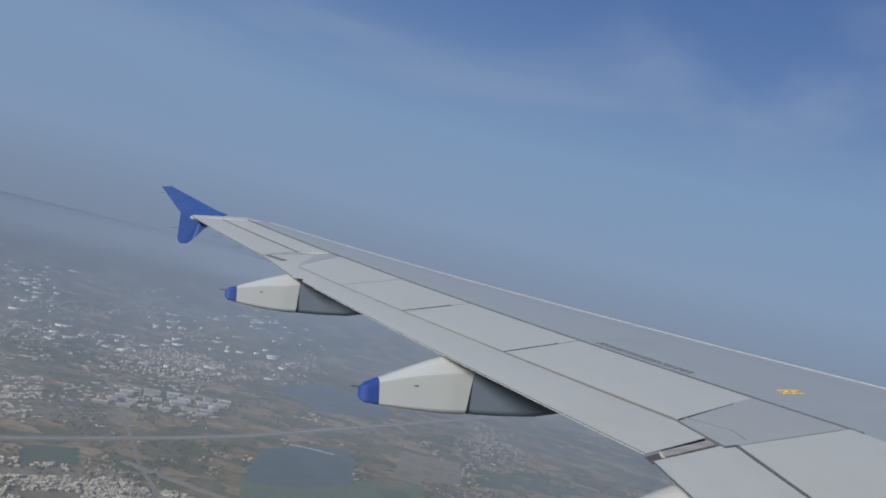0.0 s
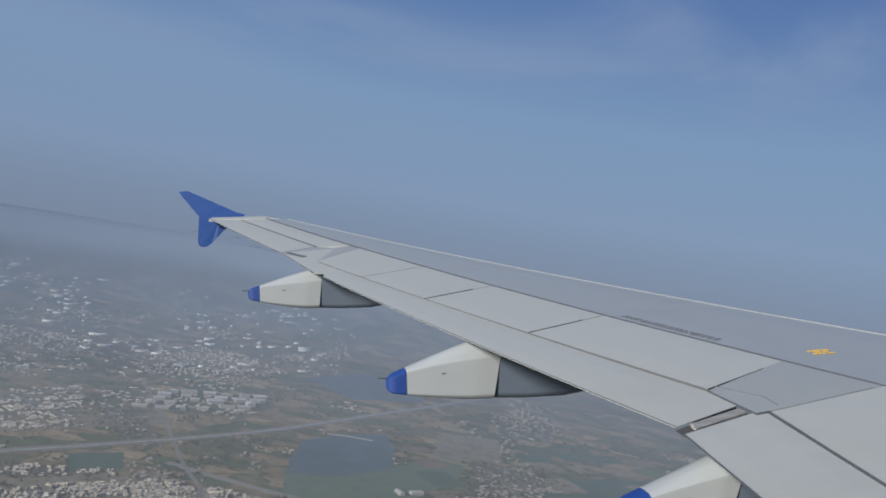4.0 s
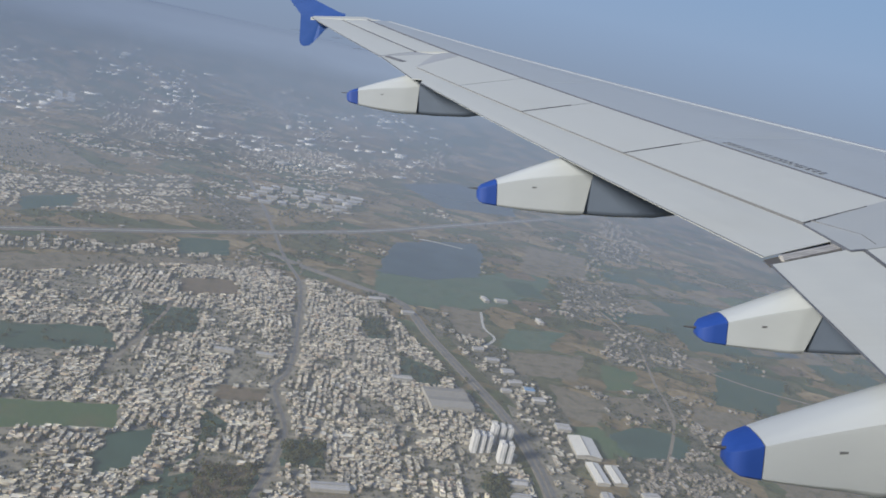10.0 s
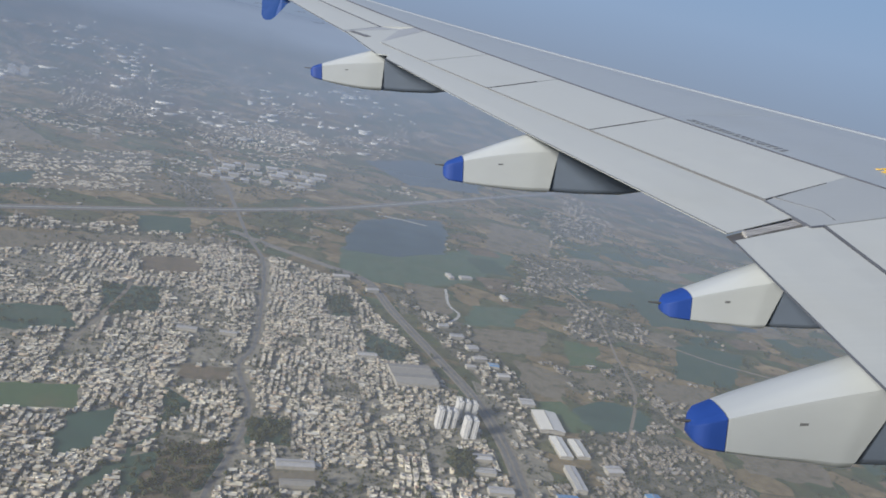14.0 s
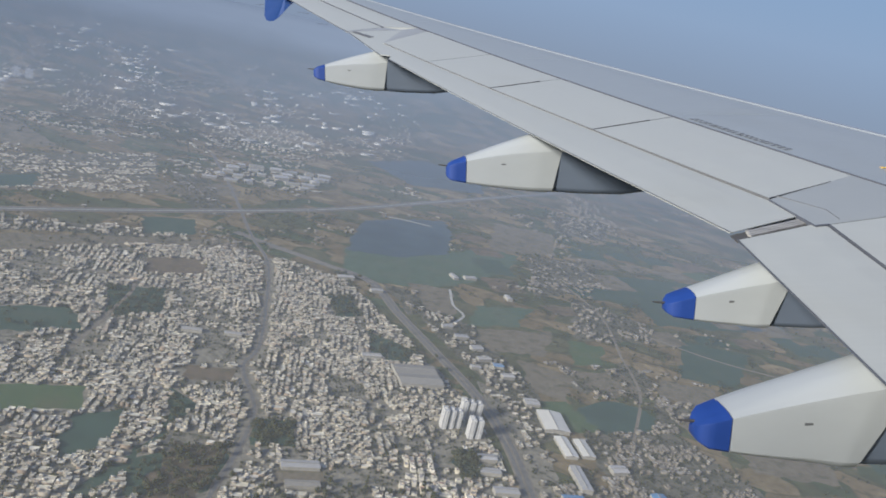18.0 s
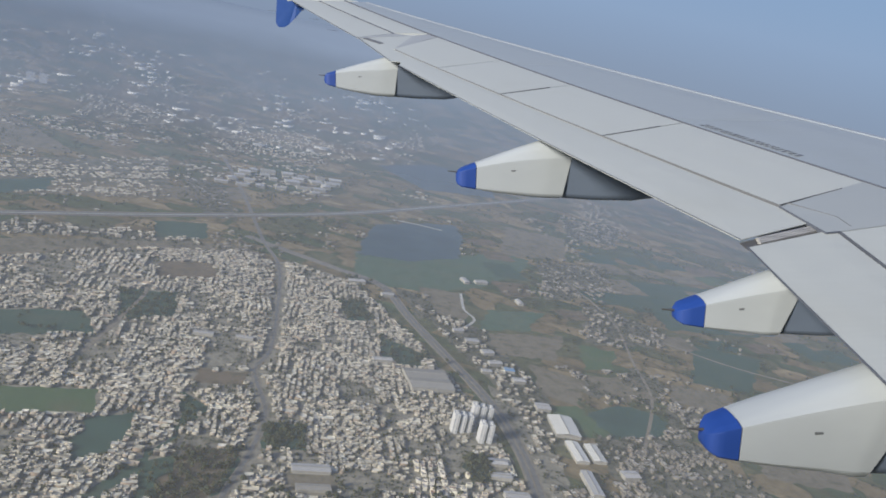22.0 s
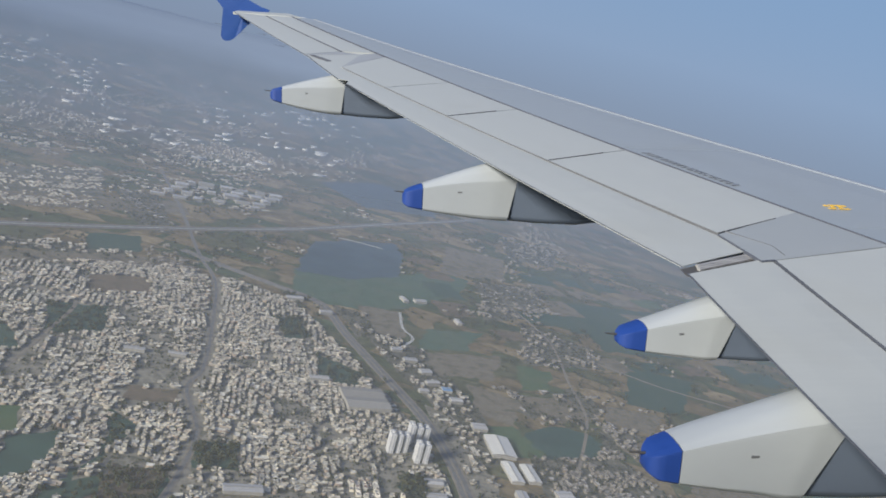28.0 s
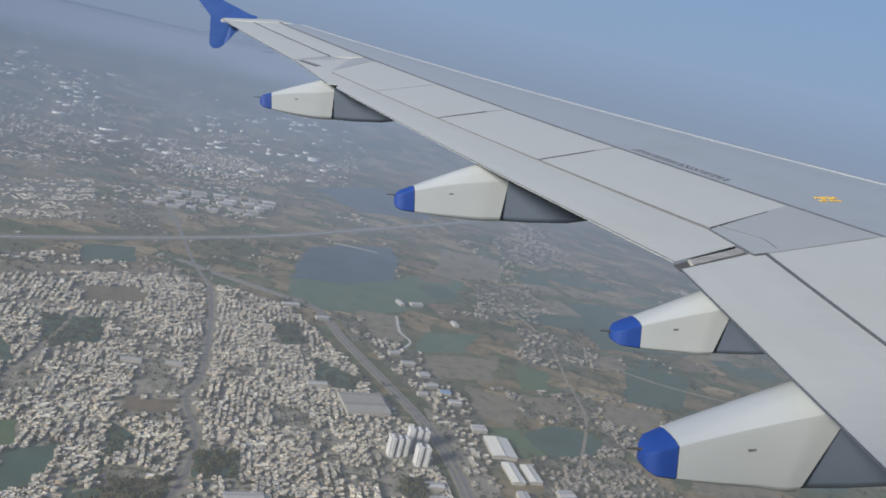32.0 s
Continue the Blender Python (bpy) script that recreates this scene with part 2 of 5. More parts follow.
def soil(name, colours, scale, rows=0.0, scrub=0.0):
    m, nt, b = mat(name)
    v = coords(nt)
    c = ramp(nt, [(0.3, colours[0]), (0.5, colours[1]), (0.72, colours[2])], tex_noise(nt, v, scale, 6, 0.62))
    fine = ramp(nt, [(0.3, (0.77, 0.80, 0.80)), (0.7, (1.36, 1.39, 1.36))], tex_noise(nt, v, 0.16, 6, 0.7))
    c = blend(nt, 0.8, c, fine, "MULTIPLY")
    if scrub:
        g = node(nt, "MapRange")
        g.inputs[1].default_value, g.inputs[2].default_value, g.inputs[4].default_value = 0.50, 0.62, scrub
        wire(nt, tex_noise(nt, v, 0.045, 7, 0.7), g.inputs[0])
        c = blend(nt, g.outputs[0], c, (0.045, 0.052, 0.032))
    if rows:
        wv = node(nt, "TexWave", Scale=rows, Distortion=2.0)
        wire(nt, v, wv.inputs["Vector"])
        c = blend(nt, 0.3, c, ramp(nt, [(0.2, (0.6, 0.6, 0.6)), (0.8, (1.2, 1.2, 1.2))], wv.outputs["Fac"]), "MULTIPLY")
    wire(nt, c, b.inputs["Base Color"])
    b.inputs["Roughness"].default_value = 0.95
    b.inputs["Specular IOR Level"].default_value = 0.1
    bump(nt, b, tex_noise(nt, v, 0.3, 4), 0.5, 0.6)
    return m


M_GROUND = ground_material()
M_TOWNSOIL = soil("town_earth", ((0.18, 0.163, 0.13), (0.235, 0.213, 0.172), (0.13, 0.121, 0.096)), 0.03, 0.0, 0.6)
M_VILLAGESOIL = soil("village_earth", ((0.105, 0.098, 0.078), (0.14, 0.128, 0.102), (0.075, 0.075, 0.058)), 0.03, 0.0, 0.75)
M_TAN = soil("bare_earth", ((0.135, 0.114, 0.085), (0.172, 0.147, 0.11), (0.10, 0.088, 0.066)), 0.012, 0.0, 0.5)
M_BROWN = soil("ploughed_earth", ((0.118, 0.09, 0.066), (0.148, 0.115, 0.083), (0.09, 0.072, 0.054)), 0.015, 0.13, 0.4)
M_CROP = soil("green_crop", ((0.055, 0.092, 0.048), (0.072, 0.108, 0.056), (0.095, 0.102, 0.06)), 0.014, 0.16)
M_MARSH = soil("marsh_grass", ((0.060, 0.100, 0.070), (0.075, 0.112, 0.078), (0.095, 0.112, 0.080)), 0.01, 0.0, 0.35)
M_DKCROP = soil("dark_crop", ((0.034, 0.064, 0.052), (0.045, 0.076, 0.058), (0.06, 0.078, 0.06)), 0.014)
M_ASPHALT = soil("asphalt", ((0.125, 0.122, 0.118), (0.148, 0.144, 0.14), (0.105, 0.102, 0.098)), 0.05)
M_DUST = soil("dusty_verge", ((0.165, 0.145, 0.115), (0.21, 0.182, 0.146), (0.125, 0.112, 0.09)), 0.05)
M_LINE = soil("pale_concrete", ((0.33, 0.32, 0.30), (0.40, 0.39, 0.36), (0.27, 0.26, 0.24)), 0.06)


def water(name, colour):
    m, nt, b = mat(name)
    v = coords(nt)
    c = ramp(nt, [(0.35, tuple(x * 0.85 for x in colour)), (0.65, tuple(x * 1.2 for x in colour))], tex_noise(nt, v, 0.012, 5))
    wire(nt, c, b.inputs["Base Color"])
    b.inputs["Roughness"].default_value = 0.55
    b.inputs["Specular IOR Level"].default_value = 0.35
    bump(nt, b, tex_noise(nt, v, 0.5, 3), 0.15, 0.2)
    return m


M_POND = water("green_water", (0.034, 0.066, 0.044))
M_LAKE = water("lake_water", (0.045, 0.072, 0.085))


def shades(name, stops, rough=0.85, island=True, spec=0.25, dirt=0.5):
    """Many pieces, each with its own shade of the ramp, with weather stains."""
    m, nt, b = mat(name)
    v = coords(nt, space="Object")
    if island:
        g = nt.nodes.new("ShaderNodeNewGeometry")
        rnd = g.outputs["Random Per Island"]
    else:
        g = nt.nodes.new("ShaderNodeObjectInfo")
        rnd = g.outputs["Random"]
    c = ramp(nt, stops, rnd)
    st = ramp(nt, [(0.32, (0.62, 0.60, 0.56)), (0.6, (1.05, 1.05, 1.05))], tex_noise(nt, v, 0.22, 6, 0.65))
    c = blend(nt, dirt, c, st, "MULTIPLY")
    if island:
        c = blend(nt, 1.0, c, ramp(nt, [(0.34, (0.80, 0.80, 0.79)), (0.64, (1.08, 1.07, 1.03))], tex_noise(nt, v, 0.013, 4, 0.6)), "MULTIPLY")
    wire(nt, c, b.inputs["Base Color"])
    b.inputs["Roughness"].default_value = rough
    b.inputs["Specular IOR Level"].default_value = spec
    bump(nt, b, tex_noise(nt, v, 2.5, 3), 0.2, 0.05)
    return m


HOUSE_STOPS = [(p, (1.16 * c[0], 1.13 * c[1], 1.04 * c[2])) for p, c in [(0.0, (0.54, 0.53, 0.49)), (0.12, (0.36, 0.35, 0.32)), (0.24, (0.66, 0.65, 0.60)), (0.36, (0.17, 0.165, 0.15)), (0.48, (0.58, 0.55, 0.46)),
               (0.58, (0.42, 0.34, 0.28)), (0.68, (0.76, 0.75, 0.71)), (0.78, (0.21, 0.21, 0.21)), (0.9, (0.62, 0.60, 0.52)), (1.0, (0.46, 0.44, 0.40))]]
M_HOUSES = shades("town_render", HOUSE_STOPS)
# weaker light on the walls is put into colour: darker ramps than the roofs
M_WALLS = shades("town_walls_dimmed", [(0.0, (0.31, 0.285, 0.24)), (0.3, (0.21, 0.195, 0.17)), (0.55, (0.37, 0.345, 0.29)), (0.8, (0.26, 0.205, 0.16)), (1.0, (0.17, 0.165, 0.155))])
M_OLDWALLS = shades("village_walls_dimmed", [(0.0, (0.19, 0.17, 0.14)), (0.35, (0.13, 0.12, 0.105)), (0.7, (0.22, 0.20, 0.17)), (1.0, (0.12, 0.10, 0.085))])
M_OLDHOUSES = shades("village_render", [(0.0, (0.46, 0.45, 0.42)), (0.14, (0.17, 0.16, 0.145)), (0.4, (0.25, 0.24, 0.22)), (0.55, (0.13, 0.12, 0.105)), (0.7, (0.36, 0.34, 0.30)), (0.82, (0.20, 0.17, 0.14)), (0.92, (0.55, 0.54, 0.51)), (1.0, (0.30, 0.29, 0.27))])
M_FARWORKS = shades("works_sheet", [(0.0, (0.62, 0.62, 0.60)), (0.4, (0.40, 0.41, 0.42)), (0.75, (0.70, 0.70, 0.68)), (1.0, (0.28, 0.29, 0.30))], 0.6)
M_HOUSE1 = shades("house_render", HOUSE_STOPS, island=False)
M_ROOF1 = shades("house_roof", [(0.0, (0.42, 0.40, 0.37)), (0.35, (0.30, 0.285, 0.265)), (0.6, (0.52, 0.50, 0.46)), (0.8, (0.33, 0.22, 0.17)), (1.0, (0.46, 0.45, 0.43))], island=False)
M_TANK = shades("tank_plastic", [(0.0, (0.02, 0.02, 0.022)), (0.5, (0.04, 0.05, 0.07)), (0.8, (0.45, 0.45, 0.45)), (1.0, (0.05, 0.10, 0.2))], 0.5, False)
M_SHED = shades("shed_sheet", [(0.0, (0.44, 0.43, 0.41)), (0.4, (0.34, 0.34, 0.33)), (0.7, (0.50, 0.49, 0.465)), (1.0, (0.27, 0.28, 0.29))], 0.6, False, 0.4, 0.3)
M_SHEDPALE = shades("pale_sheet", [(0.0, (0.60, 0.585, 0.52)), (1.0, (0.66, 0.645, 0.58))], 0.6, False, 0.4, 0.2)
M_SHEDBLUE = shades("blue_sheet", [(0.0, (0.10, 0.24, 0.42)), (1.0, (0.16, 0.30, 0.48))], 0.5, False)
M_SHEDWALL = shades("shed_wall", [(0.0, (0.25, 0.24, 0.215)), (1.0, (0.31, 0.30, 0.27))], 0.8, False)
M_TOWER = shades("tower_render", [(0.0, (0.50, 0.50, 0.49)), (1.0, (0.56, 0.56, 0.545))], 0.7, False)
M_TOWERGREY = shades("tower_recess", [(0.0, (0.26, 0.27, 0.29)), (1.0, (0.33, 0.34, 0.35))], 0.7, False)
M_GLASSDARK = shades("window_dark", [(0.0, (0.03, 0.035, 0.045)), (1.0, (0.06, 0.065, 0.075))], 0.25, False, 0.5, 0.2)
M_LEAF = shades("foliage", [(0.0, (0.030, 0.040, 0.022)), (0.4, (0.045, 0.055, 0.03)), (0.7, (0.055, 0.06, 0.034)), (1.0, (0.072, 0.072, 0.042))], 0.9, True, 0.1)
M_BARK = shades("bark", [(0.0, (0.09, 0.065, 0.045)), (1.0, (0.13, 0.10, 0.07))], 0.9, False)


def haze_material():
    """Sheet under the aircraft with distance haze painted in, denser towards the far plain."""
    m, nt, b = mat("painted_haze")
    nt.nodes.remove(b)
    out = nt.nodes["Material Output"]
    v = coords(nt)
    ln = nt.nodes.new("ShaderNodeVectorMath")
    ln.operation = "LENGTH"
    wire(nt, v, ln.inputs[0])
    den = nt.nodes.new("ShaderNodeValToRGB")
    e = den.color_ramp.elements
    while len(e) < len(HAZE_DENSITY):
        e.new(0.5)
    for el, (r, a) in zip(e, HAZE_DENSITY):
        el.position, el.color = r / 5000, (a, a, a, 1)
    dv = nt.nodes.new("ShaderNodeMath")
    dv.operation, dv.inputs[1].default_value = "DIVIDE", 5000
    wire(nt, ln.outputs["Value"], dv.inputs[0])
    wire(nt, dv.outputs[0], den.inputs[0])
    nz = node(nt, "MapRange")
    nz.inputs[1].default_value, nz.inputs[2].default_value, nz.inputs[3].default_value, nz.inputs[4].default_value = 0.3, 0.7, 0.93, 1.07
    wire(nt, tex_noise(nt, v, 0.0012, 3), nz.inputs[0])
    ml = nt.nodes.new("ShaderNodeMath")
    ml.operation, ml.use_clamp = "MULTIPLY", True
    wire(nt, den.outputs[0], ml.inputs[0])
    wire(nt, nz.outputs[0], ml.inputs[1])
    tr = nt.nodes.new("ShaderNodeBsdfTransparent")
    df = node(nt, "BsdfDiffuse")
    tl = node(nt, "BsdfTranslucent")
    haze_tone = ramp(nt, HAZE_TONES, dv.outputs[0])
    wire(nt, haze_tone, df.inputs[0])
    wire(nt, haze_tone, tl.inputs[0])
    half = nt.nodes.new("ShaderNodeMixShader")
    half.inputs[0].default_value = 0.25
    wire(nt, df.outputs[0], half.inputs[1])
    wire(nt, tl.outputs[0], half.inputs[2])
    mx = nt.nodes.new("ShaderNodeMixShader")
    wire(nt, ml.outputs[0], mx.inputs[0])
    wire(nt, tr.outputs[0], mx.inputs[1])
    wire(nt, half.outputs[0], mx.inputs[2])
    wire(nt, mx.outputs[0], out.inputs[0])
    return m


# painted haze: opacity and tone by radius, ending near the sky's colour
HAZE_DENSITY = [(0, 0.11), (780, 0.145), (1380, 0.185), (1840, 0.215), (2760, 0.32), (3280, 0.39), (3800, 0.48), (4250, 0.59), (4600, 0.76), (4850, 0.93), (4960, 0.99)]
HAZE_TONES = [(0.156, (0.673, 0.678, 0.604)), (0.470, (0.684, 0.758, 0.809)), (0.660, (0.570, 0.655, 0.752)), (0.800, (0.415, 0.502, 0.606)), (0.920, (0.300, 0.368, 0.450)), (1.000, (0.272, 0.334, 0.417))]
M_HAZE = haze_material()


# ---- mesh helpers ----
def mesh_of(name, bm, material, smooth=False):
    me = bpy.data.meshes.new(name)
    bm.to_mesh(me)
    bm.free()
    me.materials.append(material)
    if smooth:
        me.polygons.foreach_set("use_smooth", [True] * len(me.polygons))
    return me


def part(name, bm, material, parent, label="", smooth=False):
    ob = new(name, mesh_of(name, bm, material, smooth))
    ob.parent = parent
    if label:
        ob["label"] = label
    return ob


def quads(name, verts, faces, material, second=None, marks=None):
    """A mesh from arrays of corners and quads; the marked quads take the second material."""
    verts, faces = np.asarray(verts, dtype=np.float32), np.asarray(faces, dtype=np.int32)
    me = bpy.data.meshes.new(name)
    n, k = faces.shape
    me.vertices.add(len(verts))
    me.vertices.foreach_set("co", verts.ravel())
    me.loops.add(n * k)
    me.loops.foreach_set("vertex_index", faces.ravel())
    me.polygons.add(n)
    me.polygons.foreach_set("loop_start", np.arange(0, n * k, k, dtype=np.int32))
    me.materials.append(material)
    if second:
        me.materials.append(second)
        me.polygons.foreach_set("material_index", np.asarray(marks, dtype=np.int32))
    me.update(calc_edges=True)
    me.validate()
    return me


def box_bm(x0, x1, y0, y1, z0, z1, bm=None):
    bm = bm or bmesh.new()
    c = [bm.verts.new(p) for p in ((x0, y0, z0), (x1, y0, z0), (x1, y1, z0), (x0, y1, z0), (x0, y0, z1), (x1, y0, z1), (x1, y1, z1), (x0, y1, z1))]
    for f in ((0, 3, 2, 1), (4, 5, 6, 7), (0, 1, 5, 4), (1, 2, 6, 5), (2, 3, 7, 6), (3, 0, 4, 7)):
        bm.faces.new([c[i] for i in f])
    return bm


def inside(x, y, poly):
    hit, n = False, len(poly)
    for i in range(n):
        (x1, y1), (x2, y2) = poly[i], poly[(i + 1) % n]
        if (y1 > y) != (y2 > y) and x < (x2 - x1) * (y - y1) / (y2 - y1) + x1:
            hit = not hit
    return hit


# ---- the plain ----
def sheet(name, poly, z, material, label="", category="", thick=0.0):
    bm = bmesh.new()
    f = bm.faces.new([bm.verts.new((x, y, z + float(land(x, y)))) for x, y in poly])
    bmesh.ops.recalc_face_normals(bm, faces=[f])
    if f.normal.z < 0:
        f.normal_flip()
    ob = new(name, mesh_of(name, bm, material))
    return tagged(ob, label, category, kind="structure")


def land(x, y):
    """Height of the plain: level round the town, then an added rise compressing distance."""
    r = np.hypot(x, y)
    return 262.0 * np.clip((r - 3300.0) / 1650.0, 0.0, 1.15) ** 2


def land_sheet(name, material, lift, reach, label, category):
    """One round sheet that follows the land out to the horizon."""
    radii = np.concatenate([np.array([0.0, 250.0, 1500.0, 2600.0, 3300.0]), np.arange(3400.0, 5301.0, 100.0), np.array(reach)])
    turns = np.arange(120) * 2 * math.pi / 120
    R, A = np.meshgrid(radii[1:], turns, indexing="ij")
    x, y = R * np.cos(A), R * np.sin(A)
    v = np.stack([x, y, land(x, y) + lift], -1).reshape(-1, 3)
    n = len(turns)
    a = np.arange(n)
    b = (a + 1) % n
    f = np.concatenate([np.stack([k * n + a, (k + 1) * n + a, (k + 1) * n + b, k * n + b], 1) for k in range(len(radii) - 2)])
    me = quads(name, v, f, material)
    bm = bmesh.new()
    bm.from_mesh(me)
    bmesh.ops.holes_fill(bm, edges=[e for e in bm.edges if e.is_boundary and e.verts[0].co.length < 400], sides=0)
    bmesh.ops.recalc_face_normals(bm, faces=bm.faces[:])
    bm.to_mesh(me)
    bm.free()
    me.polygons.foreach_set("use_smooth", [True] * len(me.polygons))
    return tagged(new(name, me), label, category, kind="structure")


land_sheet("ground", M_GROUND, 0.0, (9000.0, 20000.0), "dry brown and olive farmland plain with small plots", "ground")
# sheet over the land that carries the painted distance haze
land_sheet("haze", M_HAZE, 45.0, (9000.0,), "pale blue sheet of painted haze over the plain", "haze")


def smooth_line(pts, step=14.0):
    """A rounded line through the given points."""
    P = [Vector((*p, 0)) for p in pts]
    P = [2 * P[0] - P[1]] + P + [2 * P[-1] - P[-2]]
    out = []
    for a, b, c, d in zip(P, P[1:], P[2:], P[3:]):
        n = max(2, int((c - b).length / step))
        for i in range(n):
            t = i / n
            out.append(0.5 * (2 * b + (c - a) * t + (2 * a - 5 * b + 4 * c - d) * t * t + (3 * b - a - 3 * c + d) * t ** 3))
    return out + [P[-2]]


def ribbon(line, off, width, z, thick=0.25):
    bm = bmesh.new()
    prev = None
    for i, p in enumerate(line):
        d = (line[min(i + 1, len(line) - 1)] - line[max(i - 1, 0)]).normalized()
        s = Vector((-d.y, d.x, 0))
        a, b = p + s * (off + width / 2), p + s * (off - width / 2)
        up = float(land(p.x, p.y)) + z
        row = [bm.verts.new((a.x, a.y, up - thick)), bm.verts.new((a.x, a.y, up)), bm.verts.new((b.x, b.y, up)), bm.verts.new((b.x, b.y, up - thick))]
        if prev:
            for j in range(3):
                bm.faces.new((prev[j], prev[j + 1], row[j + 1], row[j]))
        prev = row
    bmesh.ops.recalc_face_normals(bm, faces=bm.faces[:])
    return bm


def road(name, pts, parts, label):
    root = new(name)
    tagged(root, label, "road", kind="structure")
    line = smooth_line(pts)
    for pname, off, width, z, material in parts:
        part(pname, ribbon(line, off, width, z), material, root)
    return line


ROAD_A = [(-155, 1850), (-60, 1790), (55, 1725), (155, 1660), (205, 1500), (265, 1330), (315, 1185), (340, 1050), (345, 920), (335, 735), (320, 500)]
ROAD_B = [(-330, 2650), (-215, 2235), (-120, 1850), (-65, 1670), (-45, 1415), (-40, 1240), (-55, 1160), (-25, 1035), (-35, 915), (-50, 835), (-65, 700), (-80, 500)]
ROAD_C = [(-1500, 1090), (-830, 1570), (-600, 1730), (-300, 1935), (45, 2205), (380, 2550), (1070, 3280), (2200, 4500)]
LINES = []
LINES.append((road("road_1", ROAD_A, [("verge", 0, 23, 0.35, M_DUST), ("carriageway", 4.9, 6.6, 0.55, M_ASPHALT), ("carriageway", -4.9, 6.6, 0.55, M_ASPHALT), ("median", 0, 2.0, 0.6, M_DUST)], "grey dual carriageway curving through the town"), 12))
LINES.append((road("road_2", ROAD_B, [("verge", 0, 9.5, 0.35, M_DUST), ("carriageway", 0, 5.6, 0.5, M_ASPHALT)], "narrow grey town road with dusty verges"), 9.5))
LINES.append((road("road_3", ROAD_C, [("embankment", 0, 32, 0.9, M_DUST), ("carriageway", 7, 8, 1.1, M_ASPHALT), ("carriageway", -7, 8, 1.1, M_ASPHALT), ("median", 0, 3, 1.15, M_LINE)],
                   "pale straight highway crossing open farmland"), 22))
LINES.append((road("road_4", [(-590, 1430), (-420, 1440), (-285, 1440), (-285, 1270), (-300, 1130)], [("carriageway", 0, 7, 0.4, M_DUST)], "pale dirt street between houses"), 6))
LINES.append((road("road_5", [(640, 1960), (690, 1700), (660, 1450), (640, 1290), (560, 1100)], [("carriageway", 0, 6, 0.4, M_DUST)], "pale dirt lane through villages"), 5))
LINES.append((road("road_6", [(335, 1700), (330, 1600), (345, 1545), (300, 1470)], [("carriageway", 0, 6, 0.4, M_LINE)], "pale curved concrete lane"), 5))
LINES.append((road("road_7", [(205, 2250), (270, 2250), (345, 2232)], [("crest", 0, 9, 1.4, M_LINE)], "pale concrete bund at the lake edge"), 5))
LINES.append((road("road_8", [(760, 1620), (900, 1530), (1060, 1480)], [("carriageway", 0, 6, 0.4, M_DUST)], "pale farm track between plots"), 5))

# town zones: outline, street turn, plot size, how full
ZONES = [
    ([(-75, 1690), (-45, 1720), (95, 1640), (180, 1450), (250, 1270), (300, 1120), (322, 1000), (315, 740), (300, 480), (-80, 480), (-65, 700), (-50, 835), (-35, 915), (-25, 1035), (-55, 1160), (-40, 1240), (-45, 1415)], 1.67, 10.0, 0.95),
    ([(-900, 1180), (-390, 1585), (-140, 1735), (-75, 1690), (-45, 1415), (-40, 1240), (-55, 1160), (-25, 1035), (-35, 915), (-50, 835), (-65, 700), (-80, 480), (-500, 420), (-900, 760)], 1.72, 10.2, 0.95),
    ([(-775, 1560), (-580, 1680), (-255, 1770), (-245, 1715), (-555, 1610), (-740, 1490)], 0.4, 11, 0.6),
    ([(-1300, 1800), (-995, 1990), (-465, 2475), (-385, 2095), (-850, 1705)], 0.6, 12, 0.66),
    ([(-445, 3130), (-135, 3500), (130, 3100), (-180, 2755), (-385, 2785)], 0.2, 15, 0.42),
    ([(-985, 3325), (-630, 3330), (-520, 2955), (-880, 2930)], 0.3, 16, 0.45),
    ([(-1700, 3245), (-1050, 5085), (-830, 3925), (-1185, 2505)], 0.3, 19, 0.12),
    ([(-1215, 4900), (-815, 4900), (-765, 4595), (-1125, 4645)], 0.2, 20, 0.4),
    ([(595, 2090), (805, 2155), (745, 1880), (550, 1755)], 0.35, 12.5, 0.42),
    ([(645, 1800), (800, 1685), (785, 1575), (580, 1520)], -0.3, 12.5, 0.4),
    ([(475, 1130), (640, 1200), (680, 1080), (725, 1005), (680, 785), (600, 520), (372, 520), (372, 745), (392, 940), (474, 955), (476, 1020)], 0.25, 9.4, 0.78),
    ([(230, 1580), (355, 1495), (425, 1245), (440, 1080), (392, 1050), (350, 1220), (290, 1360)], 0.2, 12, 0.55),
    ([(520, 1355), (555, 1285), (530, 1250), (495, 1290)], 0.3, 13, 0.6),
    ([(660, 1280), (745, 1260), (685, 1190), (635, 1185)], 0.3, 12, 0.7),
    ([(820, 2695), (1045, 2735), (935, 2450), (780, 2450)], 0.3, 14, 0.4),
    ([(650, 1440), (700, 1355), (620, 1260), (605, 1350)], 0.2, 14, 0.4),
    ([(1250, 2250), (1500, 2300), (1450, 2050), (1260, 2080)], 0.1, 15, 0.4),
    ([(180, 1660), (300, 1640), (330, 1560), (230, 1500)], 0.5, 15, 0.3),
    ([(-1060, 3580), (-560, 3700), (-260, 2950), (-300, 2640), (-560, 2740), (-820, 2650)], 0.4, 19, 0.15),
    ([(-385, 2300), (-280, 2300), (-190, 1960), (-260, 1950), (-330, 2100)], 0.5, 15, 0.35),
    ([(322, 1240), (365, 1215), (396, 1050), (402, 1000), (394, 930), (376, 745), (374, 520), (330, 520), (345, 740), (352, 900), (350, 1050)], 0.1, 13, 0.5),
]
